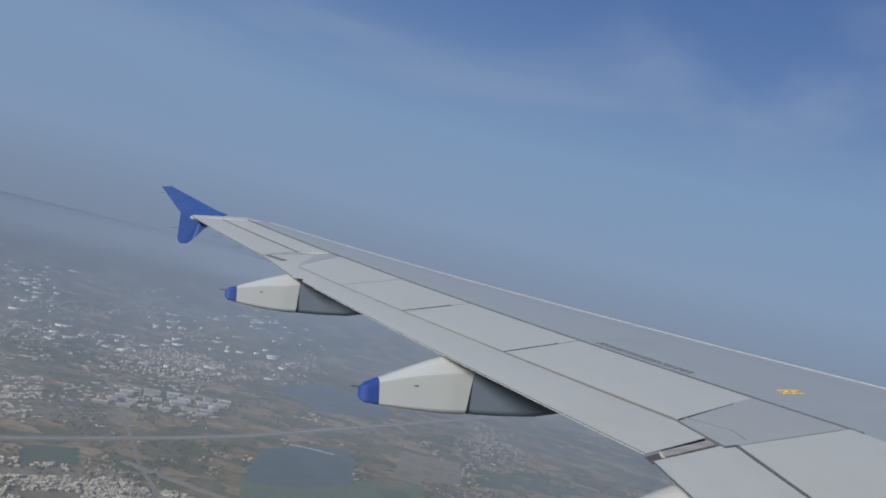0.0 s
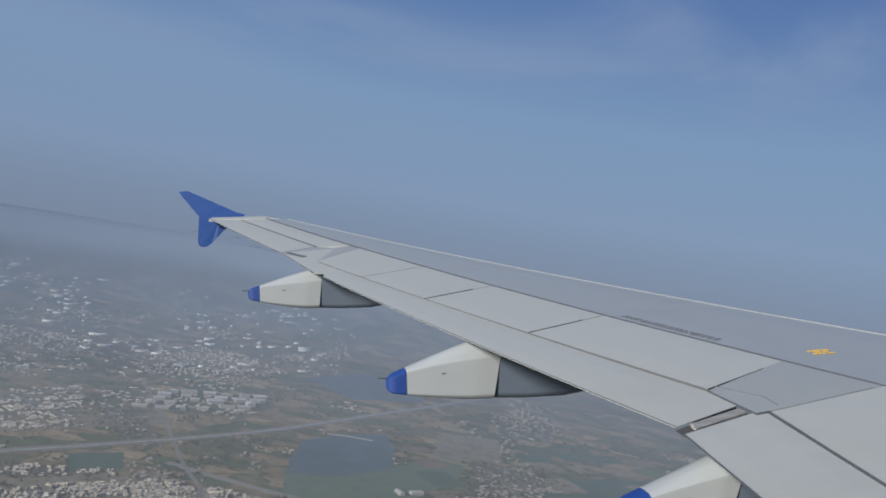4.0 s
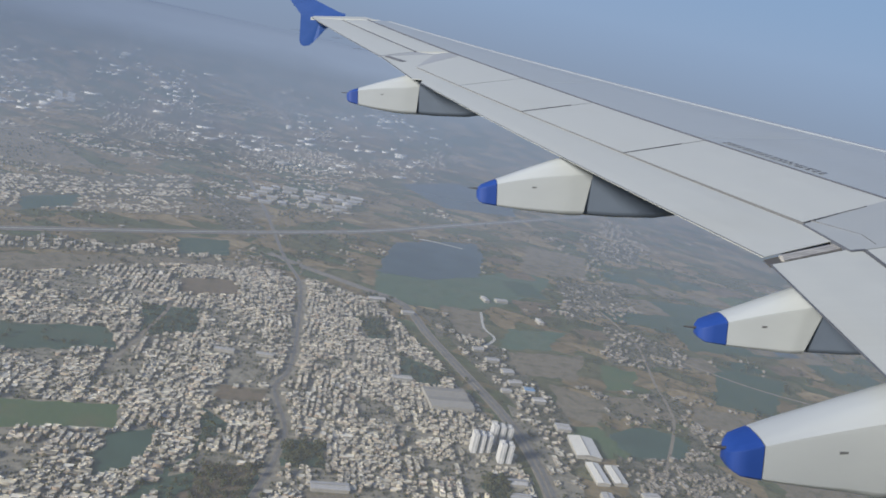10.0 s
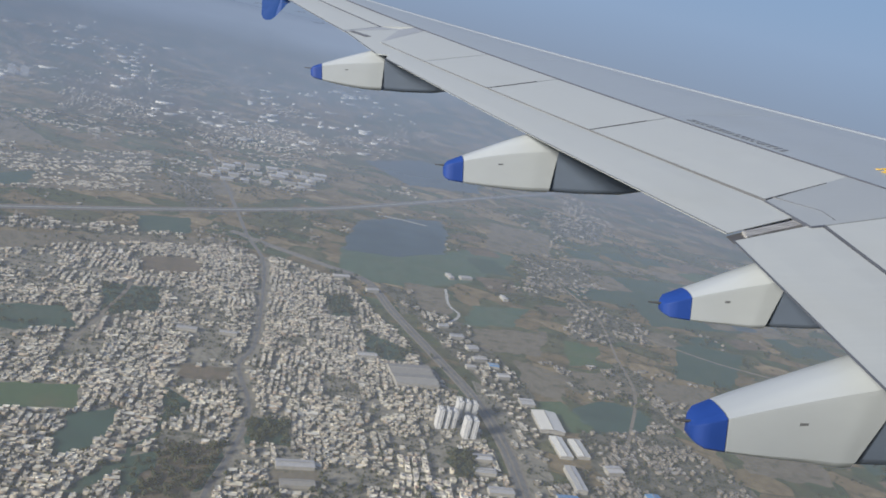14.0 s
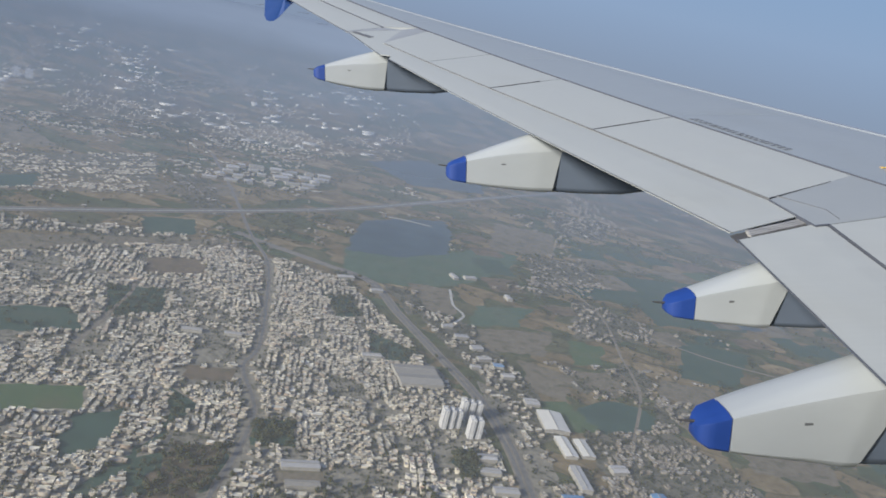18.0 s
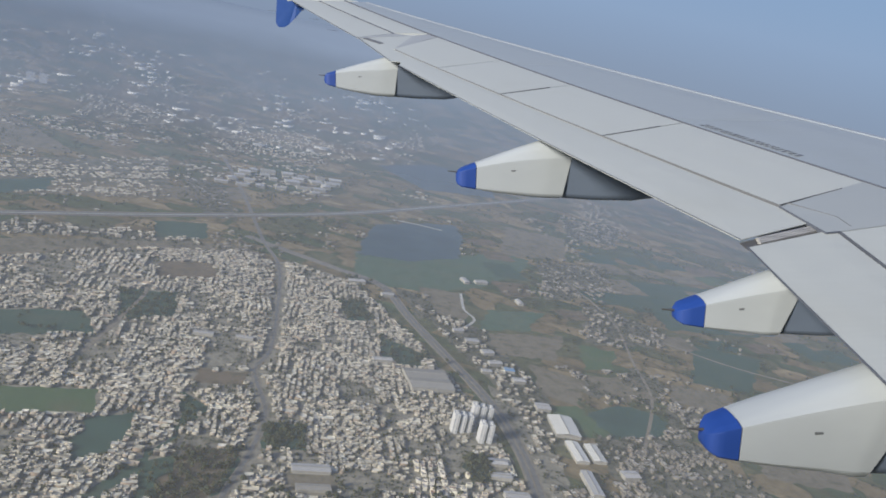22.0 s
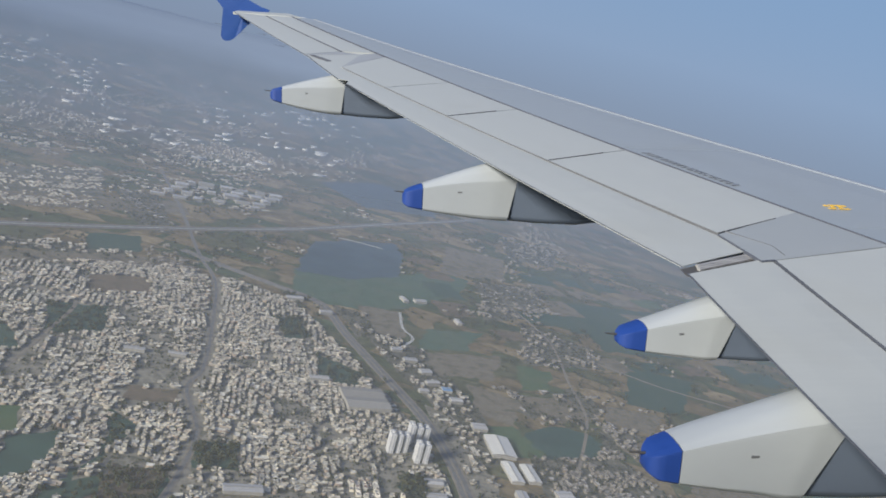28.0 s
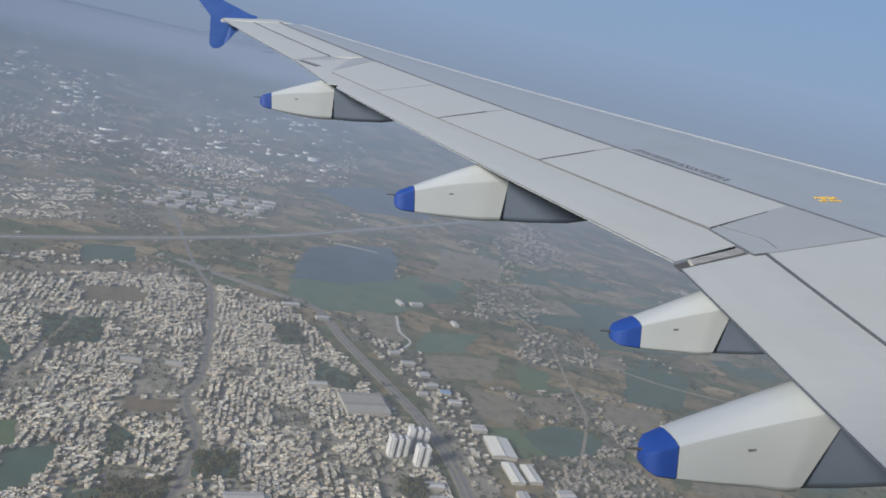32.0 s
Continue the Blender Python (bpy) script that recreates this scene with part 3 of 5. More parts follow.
# open places inside and round the town: name, outline, material, words
FIELDS = [
    ("field", [(-320, 1400), (-225, 1430), (-205, 1320), (-285, 1275)], M_DKCROP, "dark scrub-grown open plot among houses"),
    ("field", [(-140, 1135), (-65, 1150), (-65, 1105), (-130, 1090)], M_BROWN, "bare brown open plot among houses"),
    ("field", [(-600, 945), (-245, 1035), (-230, 970), (-545, 870)], M_CROP, "green grass field among houses"),
    ("field", [(-25, 1005), (30, 1020), (35, 955), (-20, 940)], M_DKCROP, "dark tree-grown plot beside a road"),
    ("field", [(-290, 1580), (-190, 1620), (-170, 1530), (-275, 1485)], M_BROWN, "bare brown plot at the town edge"),
    ("field", [(-700, 1160), (-340, 1280), (-300, 1200), (-655, 1055)], M_DKCROP, "dark scrubby field among houses"),
    ("field", [(-155, 875), (-40, 940), (-50, 835), (-140, 800)], M_DKCROP, "dark wooded plot beside houses"),
    ("field", [(100, 1875), (240, 1890), (368, 1990), (496, 2115), (577, 2078), (516, 1929), (365, 1743), (280, 1686), (178, 1662), (95, 1683)], M_MARSH, "lush green marsh grass beside the lake"),
    ("field", [(825, 2055), (1210, 2150), (1100, 1765), (835, 1700)], M_DKCROP, "dark green crop field"),
    ("field", [(860, 1620), (1015, 1600), (885, 1390), (765, 1400)], M_DKCROP, "dark green crop field"),
    ("field", [(385, 1620), (525, 1665), (455, 1535), (345, 1495)], M_MARSH, "green field beside pale lane"),
    ("field", [(360, 1485), (535, 1535), (485, 1400), (365, 1385)], M_TAN, "bare tan field"),
    ("field", [(420, 1365), (525, 1320), (475, 1215), (425, 1235)], M_TAN, "bare tan field beside sheds"),
    ("field", [(710, 1375), (830, 1365), (770, 1275), (675, 1290)], M_TAN, "bare tan field"),
    ("field", [(570, 2425), (760, 2420), (695, 2160), (490, 2080)], M_TAN, "broad tan bare field"),
    ("field", [(240, 1700), (340, 1705), (330, 1540), (265, 1540)], M_TAN, "rounded tan bare plot"),
    ("field", [(-360, 1835), (-255, 1895), (-235, 1770), (-330, 1725)], M_DKCROP, "dark square plantation plot"),
    ("field", [(60, 1530), (115, 1545), (135, 1450), (85, 1430)], M_DKCROP, "dark tree-covered yard beside the highway"),
    ("field", [(900, 1330), (1100, 1420), (1150, 1280), (950, 1200)], M_BROWN, "brown ploughed field"),
    ("field", [(760, 1180), (930, 1190), (900, 1050), (750, 1060)], M_TAN, "bare tan field"),
    ("field", [(760, 1000), (1000, 1040), (960, 820), (750, 850)], M_BROWN, "red-brown ploughed field"),
    ("field", [(560, 1500), (640, 1500), (600, 1400), (540, 1380)], M_CROP, "small green crop plot"),
    ("field", [(-122, 847), (-112, 923), (-48, 928), (-66, 800), (-122, 803)], M_BROWN, "dry brown scrub land beside houses"),
    ("field", [(15, 889), (27, 911), (72, 915), (77, 865), (18, 852)], M_TAN, "tan school yard among houses"),
    ("field", [(251, 999), (288, 1001), (289, 937), (253, 922)], M_DKCROP, "dark green plot below apartment blocks"),
    ("field", [(-173, 790), (-154, 851), (-103, 1028), (-140, 1067), (-130, 946), (-200, 790)], M_DKCROP, "dark wooded strip through the houses"),
    ("field", [(143, 1383), (235, 1320), (200, 1258), (143, 1283)], M_DKCROP, "dark tree-covered yard behind a warehouse"),
]
FIELDS += [
    ("field", [(-980, 1330), (-420, 1650), (-170, 1775), (-120, 1740), (-400, 1585), (-900, 1190)], M_TAN, "bare tan strip along the town edge"),
    ("field", [(-860, 1745), (-420, 2020), (-180, 2180), (-230, 2300), (-460, 2130), (-900, 1850)], M_TAN, "open tan land beyond the highway"),
    ("field", [(-1900, 2650), (-1300, 2950), (-900, 2600), (-700, 2350), (-1100, 2150)], M_TAN, "pale dry open land beyond the suburb"),
]
patch = random.Random(77)
for i in range(9):
    for j in range(-4, 8):
        x, y = 470 + i * 118 + patch.uniform(-18, 18), 1290 + j * 128 + i * 26 + patch.uniform(-18, 18)
        w, h, a = patch.uniform(34, 56), patch.uniform(26, 60), 0.3 + patch.uniform(-0.08, 0.08)
        if patch.random() < 0.68 and not any(inside(x, y, z[0]) for z in ZONES) and not any(math.hypot(sum(p[0] for p in f[1]) / len(f[1]) - x, sum(p[1] for p in f[1]) / len(f[1]) - y) < 120 for f in FIELDS[:27]):
            c, sn = math.cos(a), math.sin(a)
            quad = [(x + u * w * c - v * h * sn, y + u * w * sn + v * h * c) for u, v in ((-1, -1), (1, -1), (1, 1), (-1, 1))]
            m, words = patch.choice(((M_DKCROP, "dark green crop plot on the plain"), (M_CROP, "green crop plot on the plain"), (M_TAN, "bare tan plot on the plain"), (M_BROWN, "ploughed brown plot on the plain"), (M_DKCROP, "dark green crop plot on the plain")))
            FIELDS.append(("field", quad, m, words))
PONDS = [
    ("water_1", [(-240, 960), (-185, 985), (-178, 930), (-195, 890), (-225, 855), (-238, 900)], M_POND, "small green pond among houses"),
    ("water_2", [(155, 2173), (269, 2262), (396, 2325), (398, 2176), (366, 1985), (242, 1879), (102, 1862), (119, 1999)], M_LAKE, "shallow grey-blue lake at farmland edge"),
    ("water_3", [(494, 1193), (559, 1239), (619, 1229), (640, 1201), (604, 1147), (520, 1119), (466, 1128)], M_POND, "green pond beside a village"),
    ("water_4", [(-745, 1935), (-650, 2045), (-620, 1930), (-705, 1830)], M_POND, "dark green pond in a far suburb"),
    ("water_5", [(180, 3050), (420, 3300), (640, 3150), (600, 2850), (330, 2760)], M_LAKE, "broad hazy lake on the plain"),
    ("water_6", [(1000, 1900), (1250, 1960), (1230, 1800), (1040, 1780)], M_LAKE, "shallow blue-grey flooded field"),
]


def ragged(poly, amp, seed):
    """The outline with its sides divided and worn."""
    r = random.Random(seed)
    out = []
    for (x1, y1), (x2, y2) in zip(poly, poly[1:] + poly[:1]):
        n = max(3, int(math.hypot(x2 - x1, y2 - y1) / 16))
        for i in range(n):
            t = i / n
            out.append((x1 + (x2 - x1) * t + r.uniform(-amp, amp), y1 + (y2 - y1) * t + r.uniform(-amp, amp)))
    return out


for zi, (poly, turn, size, full) in enumerate(ZONES):
    if max(math.hypot(*p) for p in poly) > 3250:
        continue
    sheet("town_earth", ragged(poly, 3 if zi in (11, 18, 19, 20) else 8, zi), 0.12 + 0.004 * zi, M_TOWNSOIL if zi < 2 or zi == 20 else M_VILLAGESOIL, "trodden dusty earth between houses", "ground")
for i, (nm, poly, material, words) in enumerate(FIELDS):
    sheet(nm, ragged(poly, 6, 50 + i), 0.22 + 0.003 * i, material, words, "field")
for i, (nm, poly, material, words) in enumerate(PONDS):
    sheet(nm, ragged(poly, 7, 90 + i), 0.30 + 0.004 * i, material, words, "pond")

OPEN = [p for _, p, _, _ in FIELDS[:27]] + [p for _, p, _, _ in PONDS]
SITES = [  # sheds: centre, size, height, turn, roof
    (430, 1122, 40, 62, 6, 0.02, M_SHEDPALE), (432, 1047, 20, 56, 5, 0.08, M_SHEDPALE), (461, 1050, 20, 48, 5, 0.08, M_SHEDPALE), (219, 1212, 72, 70, 8, 0.18, M_SHEDWALL),
    (430, 960, 16, 60, 7, 0.05, M_SHED), (405, 905, 30, 18, 6, 0.1, M_SHEDBLUE), (300, 985, 26, 14, 5, 0.1, M_SHED), (298, 950, 30, 12, 5, 0.05, M_SHED), (312, 905, 34, 14, 6, 0.1, M_SHED),
    (322, 1420, 26, 14, 6, 0.2, M_SHED), (345, 1375, 22, 16, 6, 0.3, M_SHED), (352, 1330, 26, 12, 6, 0.3, M_SHED), (385, 1270, 22, 14, 6, 0.2, M_SHED), (375, 1310, 18, 14, 5, 0.1, M_SHEDBLUE),
    (300, 1465, 22, 12, 5, 0.3, M_SHED), (408, 1180, 24, 20, 6, 0.1, M_SHED), (500, 1000, 26, 18, 6, 0.2, M_SHED), (540, 930, 22, 30, 6, 0.2, M_SHEDBLUE), (330, 1290, 18, 10, 5, 0.2, M_SHED),
    (395, 1800, 30, 16, 6, 0.3, M_SHED), (355, 1790, 12, 30, 6, 0.3, M_SHED), (470, 1700, 12, 26, 6, 0.2, M_SHED), (100, 1650, 36, 14, 7, 0.3, M_SHED), (165, 1600, 26, 12, 6, 0.3, M_SHED),
    (145, 1270, 34, 12, 5, 0.2, M_SHED), (-150, 1262, 32, 10, 5, 0.1, M_SHED), (-85, 1270, 28, 10, 5, 0.1, M_SHED), (45, 905, 48, 16, 5, 0.15, M_SHED), (50, 865, 42, 12, 4, 0.15, M_SHEDWALL)]
yard = random.Random(31)
for i in range(6):
    for j in range(5):
        if yard.random() < 0.8:
            SITES.append((-285 + i * 52 + j * 14 + yard.uniform(-6, 6), 2325 + j * 54 + i * 12 + yard.uniform(-6, 6), yard.uniform(20, 46), yard.uniform(14, 34), yard.uniform(6, 10), 0.25 + yard.uniform(-0.06, 0.06),
                          yard.choice((M_SHED, M_SHED, M_SHED, M_SHEDWALL))))
TOWERS = [(245, 1062), (256, 1066), (267, 1070), (279, 1098), (291, 1101), (303, 1104), (283, 1044), (295, 1047)]


NEAR = {}
for line, half in LINES:
    for q in line:
        for cx in range(int((q.x - 40) // 60), int((q.x + 40) // 60) + 1):
            for cy in range(int((q.y - 40) // 60), int((q.y + 40) // 60) + 1):
                NEAR.setdefault((cx, cy), []).append((q.x, q.y, half))


def free(x, y, gap):
    if any(inside(x, y, p) for p in OPEN):
        return False
    for qx, qy, half in NEAR.get((int(x // 60), int(y // 60)), ()):
        if math.hypot(qx - x, qy - y) < half + gap:
            return False
    for sx, sy, w, d, *_ in SITES:
        if math.hypot(sx - x, sy - y) < max(w, d) * 0.5 + gap * 0.6 and abs(sx - x) < w / 2 + gap + 3 and abs(sy - y) < d / 2 + gap + 3:
            return False
    return not any(math.hypot(tx - x, ty - y) < 13 + gap for tx, ty in TOWERS)


# ---- houses ----
def house_arrays(L, W, H, stair, tank):
    """Corners and quads of a flat-roofed house with parapet, stair room and tank."""
    v, q = [], []

    def block(x0, x1, y0, y1, z0, z1):
        b = len(v)
        v.extend([(x0, y0, z0), (x1, y0, z0), (x1, y1, z0), (x0, y1, z0), (x0, y0, z1), (x1, y0, z1), (x1, y1, z1), (x0, y1, z1)])
        q.extend([[b + 4, b + 5, b + 6, b + 7], [b, b + 1, b + 5, b + 4], [b + 1, b + 2, b + 6, b + 5], [b + 2, b + 3, b + 7, b + 6], [b + 3, b, b + 4, b + 7]])

    def rim(x0, x1, y0, y1, z0, z1, t, drop):
        b = len(v)
        for a, z in ((0, z0), (0, z1), (t, z1), (t, z1 - drop)):
            v.extend([(x0 + a, y0 + a, z), (x1 - a, y0 + a, z), (x1 - a, y1 - a, z), (x0 + a, y1 - a, z)])
        for k in range(3):
            for i in range(4):
                j = (i + 1) % 4
                q.append([b + 4 * k + i, b + 4 * k + j, b + 4 * k + 4 + j, b + 4 * k + 4 + i])
        v.extend([(x0 + t, y0 + t, z1 - drop), (x1 - t, y0 + t, z1 - drop), (x1 - t, y1 - t, z1 - drop), (x0 + t, y1 - t, z1 - drop)])
        q.append([b + 16, b + 17, b + 18, b + 19])

    rim(-L / 2, L / 2, -W / 2, W / 2, 0, H, 0.22, 0.6)
    if stair:
        block(L * 0.12, L * 0.42, -W * 0.42, -W * 0.05, H - 0.6, H + 1.2)
    if tank:
        block(-L * 0.38, -L * 0.2, W * 0.15, W * 0.34, H - 0.6, H + 0.7)
    v, q = np.array(v, dtype=np.float32), np.array(q, dtype=np.int32)
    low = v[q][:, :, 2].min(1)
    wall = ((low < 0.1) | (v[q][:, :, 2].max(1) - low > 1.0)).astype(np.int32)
    return v, q, wall


def plots(poly, turn, size, full, rnd):
    """Places, shapes and turns of houses: blocks between streets, each with its own rows."""
    cx, cy = sum(p[0] for p in poly) / len(poly), sum(p[1] for p in poly) / len(poly)
    n = max(math.hypot(p[0] - cx, p[1] - cy) for p in poly) + 20
    s = size / 10
    v = -n
    while v < n:
        deep = rnd.uniform(24, 52) * s
        u = -n + rnd.uniform(0, 30)
        while u < n:
            wide = rnd.uniform(22, 66) * s
            bend = 0.35 * noise.noise(Vector(((cx + u) * 0.0016, (cy + v) * 0.0016, 4.0)))
            a = turn + bend + rnd.gauss(0, 0.05)
            ca, sa = math.cos(turn + bend), math.sin(turn + bend)
            ox, oy = cx + (u + wide / 2) * ca - (v + deep / 2) * sa, cy + (u + wide / 2) * sa + (v + deep / 2) * ca
            w, d = wide, deep
            if rnd.random() < 0.66:
                a, w, d = a + math.pi / 2, deep, wide
            fill = (0.5 if oy > 1150 or ox < 60 else 0.12) + 3.0 * (noise.noise(Vector((ox * 0.013, oy * 0.013, turn))) + 0.29) + rnd.gauss(0, 0.4)
            ca, sa = math.cos(a), math.sin(a)
            q = -d / 2
            while q < d / 2:
                pitch = rnd.choice((6.4, 7.0, 7.8, 9.5)) * s
                p = -w / 2 + rnd.uniform(0, 3) * s
                while p < w / 2:
                    i = rnd.randrange(14)
                    k = rnd.choice((0.7, 0.8, 0.9, 1.0, 1.0, 1.0, 1.1, 1.2, 1.3))
                    half = VARIANTS[i][0] * s * k / 2
                    p += half + rnd.choice((0.3, 0.6, 1.2, 3.0)) * s
                    x, y = ox + p * ca - (q + pitch / 2) * sa + rnd.gauss(0, 0.5), oy + p * sa + (q + pitch / 2) * ca + rnd.gauss(0, 0.5)
                    p += half
                    wob = 26 * s * s * noise.noise(Vector((x * 0.014, y * 0.014, 2.5)))
                    if inside(x + wob, y - wob, poly) and rnd.random() < full * min(0.9, max(0.06, fill)):
                        yield x, y, i, a + rnd.gauss(0, 0.04), k
                q += pitch + rnd.choice((0.4, 0.8, 3.0)) * s
            u += wide + rnd.choice((4.0, 5.0, 8.0)) * s
        v += deep + 5.5 * s


rnd = random.Random(4)
VARIANTS = []
for i in range(14):
    L, W = rnd.uniform(4.8, 9.6), rnd.uniform(4.8, 7.2)
    L = 17 if i == 5 else L
    VARIANTS.append((L, W, rnd.choice((3.0, 3.2, 3.3, 3.4, 3.6, 4.2, 5.6, 6.4)), i % 3 != 0, i % 2 == 0))
SHAPES = [house_arrays(*v) for v in VARIANTS]
near_houses = []
for zi, (poly, turn, size, full) in enumerate(ZONES):
    V, Q, K, base = [], [], [], 0
    for x, y, i, a, k in plots(poly, turn, size, full, rnd):
        if not free(x, y, 3.5):
            continue
        a += rnd.choice((0, 0, 0, math.pi))
        if zi < 2 and 735 < y < 960 and -120 < x < 270 and len(near_houses) < 230:
            near_houses.append((x, y, i, a))
            continue
        s = size / 10 * k
        v, q, wall = SHAPES[i]
        c, sn = math.cos(a) * s, math.sin(a) * s
        h = rnd.uniform(0.6, 1.05) * (1 if y < 1900 else 0.6)
        V.append(np.stack([x + v[:, 0] * c - v[:, 1] * sn, y + v[:, 0] * sn + v[:, 1] * c, v[:, 2] * h + land(x, y)], 1))
        Q.append(q + base)
        K.append(wall)
        base += len(v)
    if V:
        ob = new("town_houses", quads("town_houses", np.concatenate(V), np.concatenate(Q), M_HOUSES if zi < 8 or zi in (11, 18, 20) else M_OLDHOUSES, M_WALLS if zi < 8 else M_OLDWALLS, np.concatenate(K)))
        tagged(ob, "packed pale flat-roofed town houses with parapets", "houses", kind="stuff")

# hamlets and lone farmhouses out on the plain
V, Q, K, base = [], [], [], 0
V2, Q2, K2, base2 = [], [], [], 0
for _ in range(40000):
    x, y = rnd.uniform(-1700, 2600), rnd.uniform(650, 4700)
    if noise.noise(Vector((x * 0.0035, y * 0.0035, 21))) + 0.5 * noise.noise(Vector((x * 0.017, y * 0.017, 5))) < (0.34 if x > 400 or y < 1950 else 0.06) + 0.25 * rnd.random() or not free(x, y, 5) or any(inside(x, y, z[0]) for z in ZONES):
        continue
    v, q, wall = SHAPES[rnd.randrange(14)]
    a, s = 0.35 + rnd.choice((0, 1.571)) + rnd.gauss(0, 0.12), rnd.uniform(0.8, 1.3) * (1 if y < 2300 else 1.5)
    c, sn = math.cos(a) * s, math.sin(a) * s
    V.append(np.stack([x + v[:, 0] * c - v[:, 1] * sn, y + v[:, 0] * sn + v[:, 1] * c, v[:, 2] * 0.7 + land(x, y)], 1))
    if x < 400 and y > 1950:
        V2.append(V.pop())
        Q2.append(q + base2)
        K2.append(wall)
        base2 += len(v)
        continue
    Q.append(q + base)
    K.append(wall)
    base += len(v)
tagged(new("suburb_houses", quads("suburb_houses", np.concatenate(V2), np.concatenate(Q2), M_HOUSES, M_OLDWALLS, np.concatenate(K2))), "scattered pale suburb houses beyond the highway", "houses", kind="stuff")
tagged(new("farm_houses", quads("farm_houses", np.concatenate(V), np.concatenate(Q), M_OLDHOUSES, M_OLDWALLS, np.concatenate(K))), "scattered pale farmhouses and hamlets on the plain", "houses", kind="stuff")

# long pale works and store buildings far out in the haze
V, Q, base = [], [], 0
far = random.Random(8)
for _ in range(1500):
    x, y = far.uniform(-2300, 1500), far.uniform(2950, 4850)
    if math.hypot(x, y) > 4880 or noise.noise(Vector((x * 0.0028, y * 0.0028, 33))) < -0.12 + 0.62 * far.random() or x > 900 - 0.1 * y or not free(x, y, 12):
        continue
    v, q, wall = SHAPES[far.choice((0, 3, 6, 9, 12))]
    a, s = 0.3 + far.uniform(-0.12, 0.12), far.uniform(1.0, 2.4)
    c, sn, long = math.cos(a) * s, math.sin(a) * s, far.uniform(1.0, 4.0)
    V.append(np.stack([x + v[:, 0] * long * c - v[:, 1] * sn, y + v[:, 0] * long * sn + v[:, 1] * c, v[:, 2] * 1.3 + land(x, y)], 1))
    Q.append(q + base)
    base += len(v)
tagged(new("far_works", quads("far_works", np.concatenate(V), np.concatenate(Q), M_FARWORKS)), "long white works buildings far out in the haze", "buildings", kind="stuff")


def house(i):
    """One flat-roofed house with its parts."""
    L, W, H, stair, tank = VARIANTS[i]
    root = new("house")
    bm = bmesh.new()
    v, q, wall = house_arrays(L, W, H, False, False)
    vs = [bm.verts.new(p) for p in v.tolist()]
    for f in q.tolist()[:-1]:
        bm.faces.new([vs[k] for k in f])
    part("wall", bm, M_HOUSE1, root)
    part("roof", box_bm(-L / 2 + 0.28, L / 2 - 0.28, -W / 2 + 0.28, W / 2 - 0.28, H - 0.85, H - 0.58), M_ROOF1, root)
    if stair:
        part("stair_room", box_bm(L * 0.12, L * 0.42, -W * 0.42, -W * 0.05, H - 0.58, H + 1.3), M_HOUSE1, root)
        part("canopy", box_bm(L * 0.09, L * 0.45, -W * 0.45, -W * 0.02, H + 1.3, H + 1.42), M_ROOF1, root)
    if tank:
        bm = bmesh.new()
        bmesh.ops.create_cone(bm, cap_ends=True, segments=10, radius1=0.55, radius2=0.5, depth=1.3, matrix=Matrix.Translation((-L * 0.29, W * 0.24, H + 0.07)))
        part("water_tank", bm, M_TANK, root)
    for s in range(max(1, int(H / 3.3))):
        for k in (-0.28, 0.26):
            z = 1.0 + s * 3.2
            part("window", box_bm(L * k - 0.5, L * k + 0.5, -W / 2 - 0.06, -W / 2 + 0.05, z, z + 1.3), M_GLASSDARK, root)
    tagged(root, "pale rendered flat-roofed town house with low parapet", "house", "houses of the town")
    return root


protos = {}
for x, y, i, a in near_houses:
    m = Matrix.Translation((x, y, 0)) @ Matrix.Rotation(a, 4, "Z")
    if i not in protos:
        protos[i] = house(i)
        protos[i].matrix_basis = m
    else:
        copy_thing(protos[i], m)


# ---- sheds, towers ----
def shed(x, y, w, d, h, turn, roof):
    root = new("shed")
    root.matrix_basis = Matrix.Translation((x, y, 0)) @ Matrix.Rotation(turn, 4, "Z")
    part("wall", box_bm(-w / 2, w / 2, -d / 2, d / 2, 0, h), M_SHEDWALL, root)
    along = d >= w
    span, length = (w, d) if along else (d, w)
    rise = 0.06 * span
    n = 2 if span > 45 else 1
    for k in range(n):
        a0 = -span / 2 + span * k / n
        a1 = a0 + span / n
        mid = (a0 + a1) / 2
        for lo, hi, zl, zh in ((a0 - 0.4 * (k == 0), mid, 0, rise / n), (mid, a1 + 0.4 * (k == n - 1), rise / n, 0)):
            bm = bmesh.new()
            e = length / 2 + 0.5
            pts = [(lo, -e, h + 0.02 + zl), (hi, -e, h + 0.02 + zh), (hi, e, h + 0.02 + zh), (lo, e, h + 0.02 + zl)]
            pts = [p if along else (p[1], p[0], p[2]) for p in pts]
            f = bm.faces.new([bm.verts.new(p) for p in pts])
            g = bmesh.ops.extrude_face_region(bm, geom=[f])
            bmesh.ops.translate(bm, verts=[q for q in g["geom"] if isinstance(q, bmesh.types.BMVert)], vec=(0, 0, 0.25))
            bmesh.ops.recalc_face_normals(bm, faces=bm.faces[:])
            part("roof", bm, roof, root)
        e = length / 2 - 1
        zr = h + 0.25 + rise / n
        part("ridge_vent", box_bm(mid - 0.5, mid + 0.5, -e, e, zr, zr + 0.5) if along else box_bm(-e, e, mid - 0.5, mid + 0.5, zr, zr + 0.5), M_SHEDWALL, root)
    words = "blue sheet-roofed workshop shed beside the highway" if roof is M_SHEDBLUE else "long pale sheet-roofed industrial shed" if roof in (M_SHED, M_SHEDPALE) else "large grey-roofed warehouse beside dense houses"
    return tagged(root, words, "shed", "industrial sheds")


for s in SITES:
    shed(*s)


